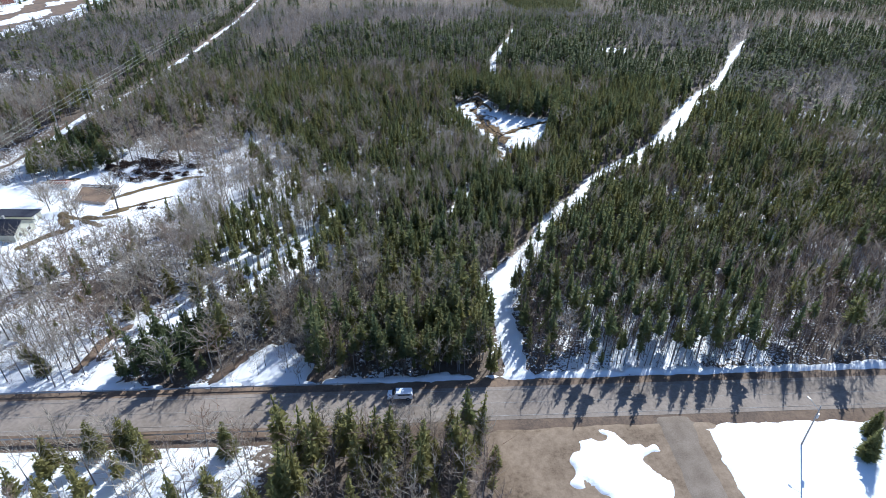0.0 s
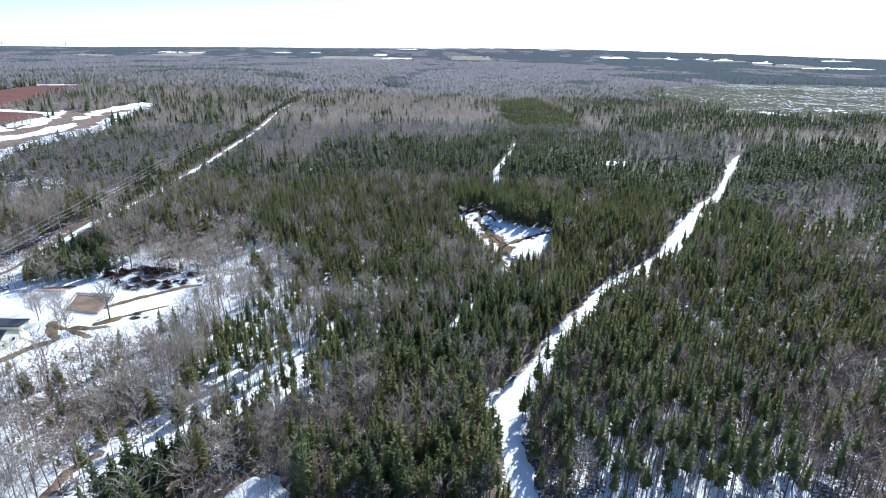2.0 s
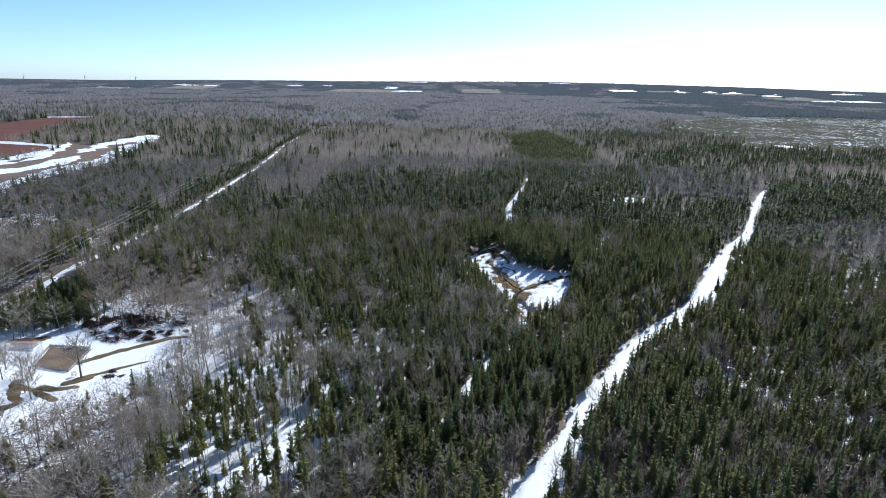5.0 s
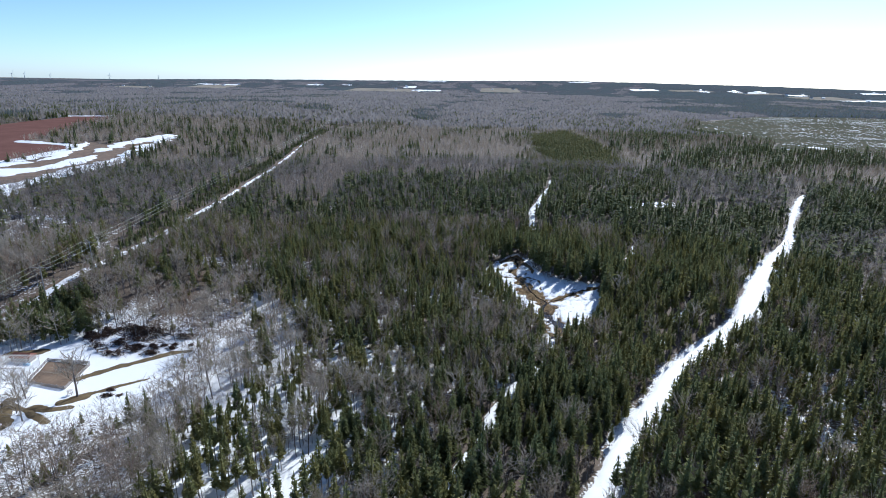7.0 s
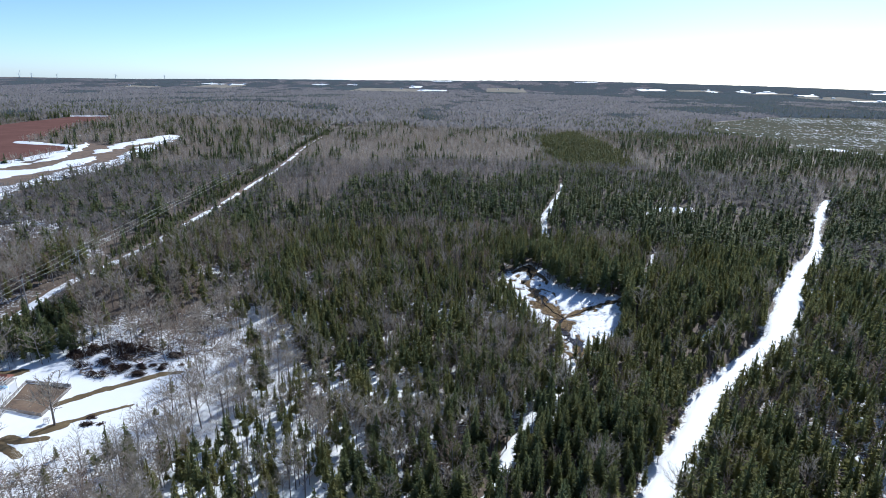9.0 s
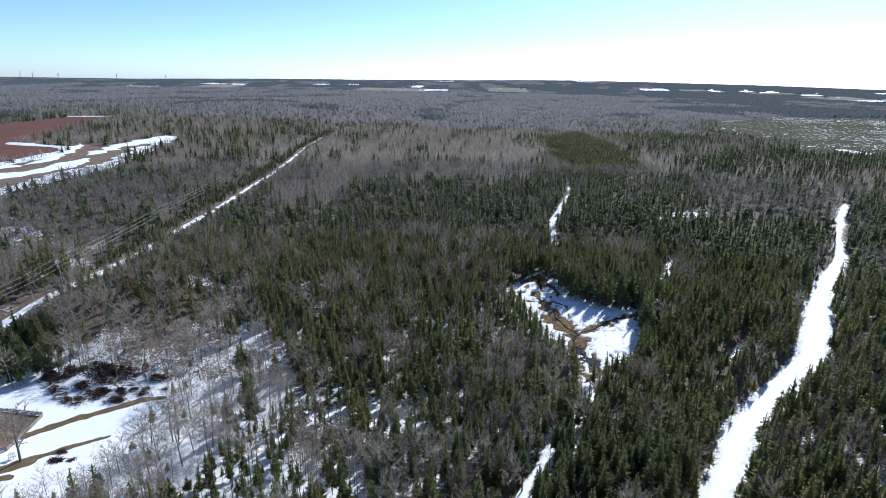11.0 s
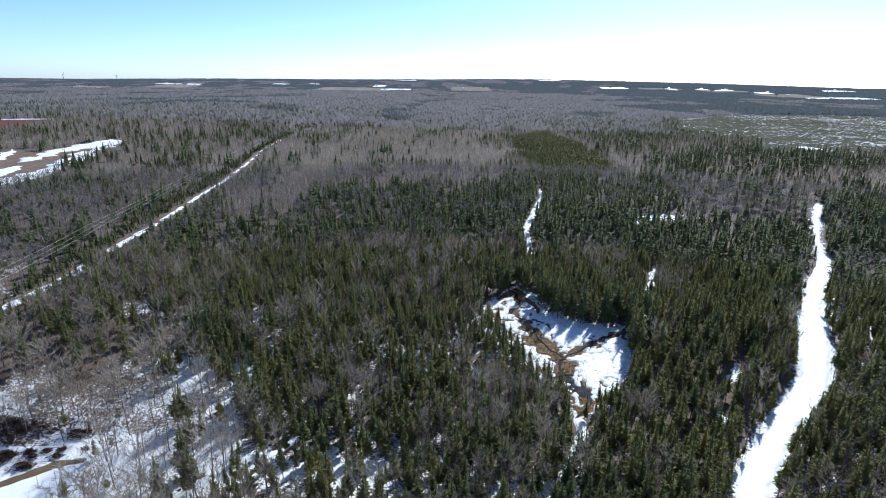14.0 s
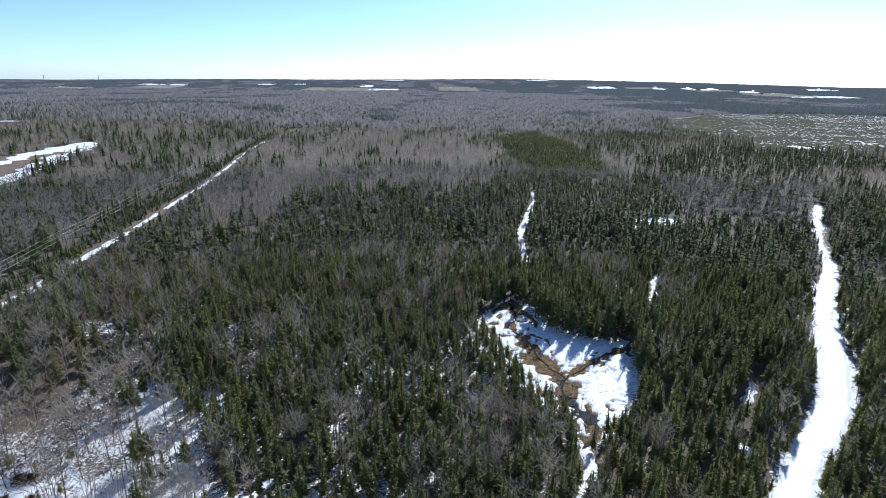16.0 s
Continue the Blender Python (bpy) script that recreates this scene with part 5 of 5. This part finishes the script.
# house
HX, HY = -121.5, 138.8
house = root("house", HX, HY, gz(HX - 5, HY) - 0.1, 0, "single-storey house with pale green siding and dark shingles", "house")
HW, HL, EAVE, RIDGE = 4.3, 15.0, 2.9, 5.2
bm = bmesh.new()
for xx in (0, -HL):
    bm.faces.new([bm.verts.new(v) for v in ((xx, -HW, 0), (xx, HW, 0), (xx, HW, EAVE), (xx, 0, RIDGE), (xx, -HW, EAVE))])
for yy in (-HW, HW):
    bm.faces.new([bm.verts.new(v) for v in ((0, yy, 0), (-HL, yy, 0), (-HL, yy, EAVE), (0, yy, EAVE))])
wall = bpart("wall", bm, SIDING, house)
for k in range(14):
    part("siding_board", bm_mesh("siding_board", box_bm([((0.012, 0, 0.22 + 0.2 * k), (0.03, 2 * HW + 0.04, 0.025))]), SIDING), wall)
for s in (-1, 1):
    bm = bmesh.new()
    a = [(0.45, s * (HW + 0.45), EAVE - 0.24), (-HL - 0.45, s * (HW + 0.45), EAVE - 0.24), (-HL - 0.45, 0, RIDGE + 0.04), (0.45, 0, RIDGE + 0.04)]
    lo = [bm.verts.new(v) for v in a]; hi = [bm.verts.new((v[0], v[1], v[2] + 0.18)) for v in a]
    bm.faces.new(lo[::-1]); bm.faces.new(hi)
    for i in range(4):
        bm.faces.new((lo[i], lo[(i + 1) % 4], hi[(i + 1) % 4], hi[i]))
    roof = bpart("roof", bm, SHINGLE, house, "dark grey shingled roof slope")
    for k in range(1, 12):
        u = k / 12
        part("shingle_course", bm_mesh("shingle_course", box_bm([((-HL / 2, s * (HW + 0.45) * (1 - u), EAVE - 0.05 + (RIDGE - EAVE + 0.28) * u), (HL + 0.9, 0.06, 0.03))]), SHINGLE), roof)
for yy, ww in ((-2.2, 0.9), (1.6, 1.3)):
    win = bpart("window", box_bm([((0.05, yy, 1.65), (0.1, ww + 0.2, 1.25))], 0.02), WHITE, house, "white framed window")
    for s in (-1, 1):
        part("pane", bm_mesh("pane", box_bm([((0.09, yy + s * ww / 4, 1.65), (0.06, ww / 2 - 0.05, 1.05))]), GLASS), win)
    bpart("sill", box_bm([((0.08, yy, 0.98), (0.2, ww + 0.3, 0.08))]), WHITE, win)
for s in (-1, 1):
    bpart("corner_trim", box_bm([((0.03, s * HW, EAVE / 2), (0.12, 0.12, EAVE))]), WHITE, house)
bpart("foundation", box_bm([((-HL / 2, 0, 0.0), (HL + 0.06, 2 * HW + 0.06, 0.7))]), STONE, house)
bpart("chimney", box_bm([((-5, 0.4, RIDGE + 0.4), (0.6, 0.6, 1.3))], 0.03), STONE, house)
annex = root("shed", -136.5, 148.6, gz(-134, 148) - 0.1, 0, "low outbuilding with a dark flat-pitched roof", "shed")
bpart("wall", box_bm([((6, 0, 1.15), (12, 4.2, 2.3))], 0.02), SIDING, annex)
bpart("roof", box_bm([((6, 0, 2.42), (12.7, 5.0, 0.22))], 0.03), SHINGLE, annex)
bpart("door", box_bm([((12.03, -0.6, 1.0), (0.08, 0.95, 2.0))], 0.01), WHITE, annex)

# open timber frame with a rusty lean-to beside it
fx0, fy0 = -136.5, 165.0
barn = root("pole_barn", fx0, fy0, gz(-134, 170), 3, "unfinished pale timber frame with bare rafters", "frame shed")
for i in range(4):
    for yy in (0, 6.0):
        bpart("post", beam((i * 3.6, yy, -0.2), (i * 3.6, yy, 2.2 if yy == 0 else 2.9), 0.14, 0.14), PALEWOOD, barn)
for yy, z in ((0, 2.25), (6.0, 2.95)):
    bpart("plate", beam((-0.4, yy, z), (11.3, yy, z), 0.09, 0.16), PALEWOOD, barn)
for i in range(14):
    bpart("rafter", beam((-0.3 + i * 0.87, -0.7, 2.28), (-0.3 + i * 0.87, 6.5, 3.12), 0.07, 0.16), PALEWOOD, barn)
bpart("side_panel", box_bm([((11.0, 1.6, 1.1), (0.06, 2.6, 2.0)), ((11.0, 4.6, 1.2), (0.06, 2.2, 2.2))]), WHITE, barn, "white sheeted end panel")
lean = root("lean_to_shed", -132.5, 173.6, gz(-132, 174), 2, "small shed with a rusty sheet roof in snow", "shed")
bpart("wall", box_bm([((0, 0, 0.9), (5.4, 2.6, 1.8))], 0.02), GREYWOOD, lean)
bm = bmesh.new()
v = [bm.verts.new(p) for p in ((-3, -1.7, 1.72), (3, -1.7, 1.72), (2.4, 0, 2.75), (-2.4, 0, 2.75), (3, 1.7, 1.72), (-3, 1.7, 1.72))]
bm.faces.new((v[0], v[1], v[2], v[3])); bm.faces.new((v[3], v[2], v[4], v[5])); bm.faces.new((v[1], v[4], v[2])); bm.faces.new((v[0], v[3], v[5]))
roof = bpart("roof", bm, RUST, lean, "rust-red sheet roof")
for i in range(7):
    part("roof_rib", bm_mesh("roof_rib", beam((-2.6 + i * 0.87, -1.66, 1.78), (-2.1 + i * 0.7, -0.04, 2.78), 0.05, 0.05), RUST), roof)
bm = bmesh.new()
bmesh.ops.create_icosphere(bm, subdivisions=2, radius=1, matrix=Matrix.Diagonal((1.2, 0.7, 0.5, 1)))
for vv in bm.verts:
    vv.co += 0.12 * noise.noise_vector(vv.co * 2.1)
t = new("tarp_bundle", bm_mesh("tarp_bundle", bm, TARP)); t.location = (-129.6, 171.2, gz(-129.6, 171.2) + 0.4)
tagged(t, "pale blue tarpaulin bundled beside the timber frame", "tarpaulin")

# fenced riding pen
PEN = [(-125.8, 174.4), (-112.8, 173.8), (-110.8, 161.0), (-122.4, 162.6)]
blanket("pen_soil", (-131, -107, 158, 177), 0.6, lambda x, y: inside(x, y, PEN), DIRT, 0.18, "bare brown soil inside the fenced pen", "soil", lift=0.28, fray=0.3, seed=31)
for k in range(4):
    (ax, ay), (bx2, by2) = PEN[k], PEN[(k + 1) % 4]
    L = math.hypot(bx2 - ax, by2 - ay)
    fen = root("fence", ax, ay, gz((ax + bx2) / 2, (ay + by2) / 2), math.degrees(math.atan2(by2 - ay, bx2 - ax)), "weathered grey board fence round the brown pen", "fence", "fences of the pen")
    n = int(L / 2) + 1
    for i in range(n):
        bpart("post", beam((i * L / (n - 1), 0, -0.4), (i * L / (n - 1), 0, 1.35), 0.13, 0.13), GREYWOOD, fen)
    for z in (0.35, 0.7, 1.05):
        bpart("rail_board", box_bm([((L / 2, 0.08, z), (L, 0.035, 0.24))]), GREYWOOD, fen)
    for i in range(int(L / 0.35)) if k == 0 else ():
        bpart("picket", box_bm([((0.2 + i * 0.35, 0.12, 0.75), (0.12, 0.03, 1.3))]), POLEWOOD, fen)

for pts, wd in (([(-111, 166.5), (-104, 174), (-93, 182.5), (-88, 184)], 1.3), ([(-106, 157), (-100, 162), (-92, 168)], 0.9), ([(-118, 131), (-116, 138), (-112, 144), (-118, 150), (-120, 154)], 1.5), ([(-104, 146), (-112, 150), (-118, 152)], 1.3), ([(-138, 176), (-131, 179)], 1.4), ([(-107, 155), (-103, 158)], 1.5), ([(-112, 152), (-108, 151), (-103, 153)], 1.2)):
    xs, ys = [p[0] for p in pts], [p[1] for p in pts]
    blanket("bare_turf", (min(xs) - 5, max(xs) + 5, min(ys) - 5, max(ys) + 5), 0.5, lambda x, y: wd - seg_dist(x, y, pts), TURF, 0.14, "strip of thawed brown turf in the snow", "turf", lift=0.28, fray=0.9, size=3, seed=int(xs[0]) + 200)


def brush_pile(x, y, rad, seed, label):
    r = np.random.default_rng(seed)
    bits = []
    lobes = [(r.normal(0, 0.55, 2) * rad, rad * r.uniform(0.35, 0.75)) for _ in range(5)]
    for _ in range(1300):
        (lx, ly), lr_ = lobes[r.integers(0, 5)]
        a, d = r.uniform(0, 6.28), lr_ * abs(r.normal(0, 0.6))
        c = np.array((lx * 1.5 + math.cos(a) * d, ly * 0.7 + math.sin(a) * d * 0.7, r.uniform(0, 0.6) * max(lr_ - d * 0.7, 0.1)))
        e = r.normal(0, 1, 3) * (0.9, 0.9, 0.5) * r.uniform(0.3, 0.9)
        bits.append(tube(c - e * 0.6, c + e * 0.6, r.uniform(0.03, 0.11), 0.0, 3))
    v, f = join(bits)
    v[:, 2] = np.abs(v[:, 2])
    ob = new("debris_heap", mesh_of("debris_heap", v, f, [BRUSH]))
    ob.location = (x, y, gz(x, y) + 0.1)
    tagged(ob, label, "brush", kind="stuff")


BRUSH = plain("dark_cut_brush", (0.085, 0.058, 0.045), 0.95, 0, 0.5)
for i, (x, y, rad) in enumerate([(-121, 191, 2.6), (-114.5, 187.5, 3.0), (-107.5, 181.5, 2.8), (-102.5, 184, 2.6), (-113, 194.5, 3.4), (-124, 189, 1.8), (-97, 187, 2.0), (-97.5, 160.5, 1.3), (-104, 193, 2.8)]):
    brush_pile(x, y, rad * 1.6, 100 + i, "dark heap of cut brush lying on snow")

coldframe = root("cold_frame", -114.5, 182.0, gz(-114.5, 182), 35, "dark low wooden frame lying on the snow", "garden frame")
for a, b in (((-1.3, -1), (1.3, -1)), ((-1.3, 1), (1.3, 1)), ((-1.3, -1), (-1.3, 1)), ((1.3, -1), (1.3, 1))):
    bpart("board", beam((*a, 0.55), (*b, 0.55), 0.5, 0.06), POLEWOOD, coldframe)

stand = root("wooden_stand", -107.4, 158.6, gz(-107.4, 158.6) + 0.2, 15, "small pale wooden stand below a bare tree", "stand")
for sx_ in (-0.5, 0.5):
    for sy_ in (-0.35, 0.35):
        bpart("leg", beam((sx_, sy_, 0), (sx_ * 0.85, sy_ * 0.85, 1.4), 0.09, 0.09), PALEWOOD, stand)
bpart("top", box_bm([((0, 0, 1.43), (1.2, 0.9, 0.07))], 0.01), PALEWOOD, stand)
bpart("shelf", box_bm([((0, 0, 0.6), (0.9, 0.6, 0.05))], 0.01), PALEWOOD, stand)


def lone_tree(x, y, hgt, seed, label, tint=0.35, spread=0.34, fork=0.25):
    r = np.random.default_rng(seed)
    stem, crown = bare_tree(r, 22, 10, spread, fork, 0.022, 0.0075, 6, 2)
    t = root("yard_tree", x, y, gz(x, y), 0, label, "tree", "bare trees of the yard")
    part("trunk", mesh_of("trunk", stem[0] * hgt, stem[1], [BARK], tint=np.full(len(stem[0]), 0.25)), t)
    part("crown", mesh_of("crown", crown[0] * hgt, crown[1], [TWIG], tint=np.full(len(crown[0]), tint)), t)


lone_tree(-105, 158, 12.5, 1, "spreading leafless tree on bare turf in the yard", 0.1)
for i, (x, y, hh_) in enumerate([(-125, 155, 7.5), (-121, 157, 7), (-117, 155.5, 7.5), (-128, 160, 7), (-114, 149, 6.5), (-110, 146, 8), (-132, 162, 7)]):
    lone_tree(x, y, hh_, 20 + i, "wide leafless apple tree beside the house", 0.3, 0.45, 0.15)

# stream, fallen logs and dead snags of the clearing
sp = np.array(STREAM[:12], float)
bits = []
for line, half in ((STREAM[:14], 0.38), (BRANCH, 0.22), ([(24.0, 226), (25.4, 221.5), (27.0, 217), (28.2, 213.5)], 1.7)):
    t = np.linspace(0, len(line) - 1.001, len(line) * 8)
    k0 = np.floor(t).astype(int); u = t - k0
    P4 = np.array([line[0]] + list(line) + [line[-1]], float)
    a0, a1, a2, a3 = (P4[np.clip(k0 + j, 0, len(P4) - 1)] for j in range(4))
    U = u[:, None]
    cxy = 0.5 * (2 * a1 + (a2 - a0) * U + (2 * a0 - 5 * a1 + 4 * a2 - a3) * U ** 2 + (3 * a1 - a0 - 3 * a2 + a3) * U ** 3)
    cx, cy = cxy[:, 0] + 2.6 * (vnoise(cxy[:, 0], cxy[:, 1], 3.5, 5) - 0.5), cxy[:, 1]
    tx, ty = np.gradient(cx), np.gradient(cy)
    n = np.hypot(tx, ty)
    hw_ = half * (0.3 + 1.4 * vnoise(cx, cy, 3, 91))
    L, R2 = np.stack([cx - ty / n * hw_, cy + tx / n * hw_], 1), np.stack([cx + ty / n * hw_, cy - tx / n * hw_], 1)
    v = np.concatenate([np.c_[L, land(L[:, 0], L[:, 1]) + 0.17], np.c_[R2, land(R2[:, 0], R2[:, 1]) + 0.17]])
    v[:, 2] = np.tile((v[:len(L), 2] + v[len(L):, 2]) / 2, 2)
    i = np.arange(len(L) - 1)
    bits.append((v, np.concatenate([np.stack([i, i + len(L), i + len(L) + 1], 1), np.stack([i, i + len(L) + 1, i + 1], 1)])))
tagged(new("stream", mesh_of("stream", *join(bits), [WATER], soft=True)), "narrow dark stream winding through the marshy clearing", "water", kind="structure")
lr = np.random.default_rng(77)
for i in range(22):
    k = lr.integers(0, 10)
    x, y = sp[k] + lr.normal(0, 3, 2)
    if inside(np.array(x), np.array(y), CLEARING) < 0.5:
        continue
    a, L = lr.uniform(0, 3.14), lr.uniform(3, 7)
    z = gz(x, y) + 0.35
    d = np.array((math.cos(a), math.sin(a), lr.uniform(-0.02, 0.05))) * L / 2
    ob = new("fallen_log", mesh_of("fallen_log", *rod(-d, d, 0.13, 0.06, 6), [POLEWOOD]))
    ob.location = (x, y, z)
    tagged(ob, "thin dark fallen log lying across the marsh", "log", "fallen logs of the clearing")
for i in range(26):
    k = lr.integers(0, 12)
    x, y = sp[k] + lr.normal(0, 5, 2)
    if inside(np.array(x), np.array(y), CLEARING) < 0.3:
        continue
    hgt = lr.uniform(3, 8)
    stem, crown = bare_tree(lr, 9, 1, 0.07, 0.25, 0.011, 0.004, 5)
    t = root("dead_snag", x, y, gz(x, y) - 0.1, 0, "thin dead grey snag standing in the marsh", "dead tree", "dead snags of the clearing")
    part("trunk", mesh_of("trunk", stem[0] * hgt, stem[1], [BARK], tint=np.full(len(stem[0]), 0.5)), t)
    part("crown", mesh_of("crown", crown[0] * hgt, crown[1], [TWIG], tint=np.full(len(crown[0]), 0.3)), t)

# far farms and turbines
def farm_building(x, y, w, d, hgt, mat, roofm, label, turn=0):
    z = gz(x, y) + 1.0
    r = root("farm_building", x, y, z, turn, label, "building", "farm buildings of the far fields")
    bpart("wall", box_bm([((0, 0, hgt / 2), (w, d, hgt))]), mat, r)
    bm = bmesh.new()
    v = [bm.verts.new(p) for p in ((-w / 2 - 0.4, -d / 2 - 0.4, hgt), (w / 2 + 0.4, -d / 2 - 0.4, hgt), (w / 2 + 0.4, 0, hgt + d * 0.3), (-w / 2 - 0.4, 0, hgt + d * 0.3), (w / 2 + 0.4, d / 2 + 0.4, hgt), (-w / 2 - 0.4, d / 2 + 0.4, hgt))]
    for f in ((0, 1, 2, 3), (3, 2, 4, 5), (1, 4, 2), (0, 3, 5), (0, 5, 4, 1)):
        bm.faces.new([v[i] for i in f])
    bpart("roof", bm, roofm, r)
    bpart("door", box_bm([((0, -d / 2 - 0.05, hgt * 0.35), (w * 0.2, 0.1, hgt * 0.7))]), SHINGLE, r)


fr = np.random.default_rng(55)
for cx, cy, hw2, hd2, k in FAR_FIELDS:
    for _ in range(2 if hd2 > 40 else 0):
        farm_building(cx + fr.uniform(-hw2, hw2), cy + fr.uniform(0.2, 0.9) * hd2, fr.uniform(10, 22), fr.uniform(8, 11), fr.uniform(4, 6), WHITE if fr.uniform() < 0.85 else SIDING, STEEL if fr.uniform() < 0.6 else SHINGLE,
                      "distant farm building at the edge of a field", fr.uniform(-20, 20))


def turbine(az, dist, hgt):
    x, y = dist * math.sin(radians(az)), 40 + dist * math.cos(radians(az))
    z = gz(x, y) + 4
    r = root("wind_turbine", x, y, z, -az + 30, "tiny pale wind turbine on the far horizon", "wind turbine", "wind turbines on the horizon")
    rod_part("tower", (0, 0, -4), (0, 0, hgt), 2.2, 1.3, STEEL, r, 10)
    bpart("nacelle", box_bm([((0, -1.5, hgt + 1), (3, 8, 3))], 0.4), STEEL, r)
    for k in range(3):
        a = radians(20 + 120 * k)
        bpart("blade", beam((0, -6, hgt + 1), (math.sin(a) * hgt * 0.55, -6, hgt + 1 + math.cos(a) * hgt * 0.55), 1.6, 0.5), WHITE, r)


for az, dd, hh_ in ((-40.6, 4700, 34), (-39.8, 4650, 34), (-38.1, 4750, 26), (-33.9, 4700, 30), (-30.1, 4750, 24)):
    turbine(az, dd, hh_)


# trees on the near verge of the road
def verge_tree(x, y, hgt, k, spruce, spot="on the road verge", group="trees of the road verge"):
    r = np.random.default_rng(300 + k)
    if spruce:
        t = root("spruce_tree", x, y, gz(x, y) - 0.1, 0, "tall yellowish green spruce " + spot, "tree", group)
        stem, crown = rod((0, 0, 0), (0, 0, hgt * 0.95), 0.16, 0.03, 6), tuft_crown(r, 1000, 0.06, 0.27, 0.023, 5)
        mats = NEEDLE, 0.62
    else:
        t = root("bare_tree", x, y, gz(x, y) - 0.1, 0, "grey leafless tree " + spot, "tree", group)
        st_, crown = bare_tree(r, 24, 14, 0.28, 0.15, 0.012, 0.0026, 5, 3)
        stem = st_[0] * hgt, st_[1]
        mats = TWIG, 0.45
    part("trunk", mesh_of("trunk", *stem, [BARK], tint=np.full(len(stem[0]), 0.3)), t)
    part("crown", mesh_of("crown", crown[0] * hgt, crown[1], [mats[0]], tint=np.full(len(crown[0]), mats[1])), t)


for k, (x, y, hgt) in enumerate([(-58, 61.5, 8.5), (-53, 62, 9), (-50, 60.5, 8), (-36, 62, 8), (-17, 64.5, 9), (-21, 63, 7.5), (-6, 63.5, 7), (-12, 61, 7.5), (6, 63, 6), (9, 60, 5.5), (-64, 59, 7.5), (76, 67, 7), (72, 62, 8), (-1, 60, 7)]):
    verge_tree(x, y, hgt, k, True)
for k, (x, y, hgt) in enumerate([(-2, 65.5, 9.5), (-8, 65, 9), (2, 65, 8), (7, 64, 8), (-40, 61, 6), (-28, 62, 6), (-32, 61, 6), (-1, 63, 7.5), (4, 61, 7), (-24, 60, 7), (-45, 60, 6.5)]):
    verge_tree(x, y, hgt, 40 + k, False)
for k, (x, y, hgt) in enumerate([(-66, 108.6, 8.5), (-58, 105.5, 9), (-52.5, 102, 8.5), (-78, 119, 6), (-96, 121.5, 6.5), (-99.5, 116, 7.5), (-64.5, 142, 6.5), (-45, 141, 8), (-60.5, 111, 9), (-88, 126, 5), (-71, 136, 6), (-102, 110, 7), (-68, 150, 6), (-79, 80.5, 6.5), (-71, 98.5, 5.5), (-47.5, 88, 7.5), (-84, 84, 5)]):
    verge_tree(x, y, hgt, 60 + k, True, "in snowy scrub beside the yard", "spruces of the thin wood")
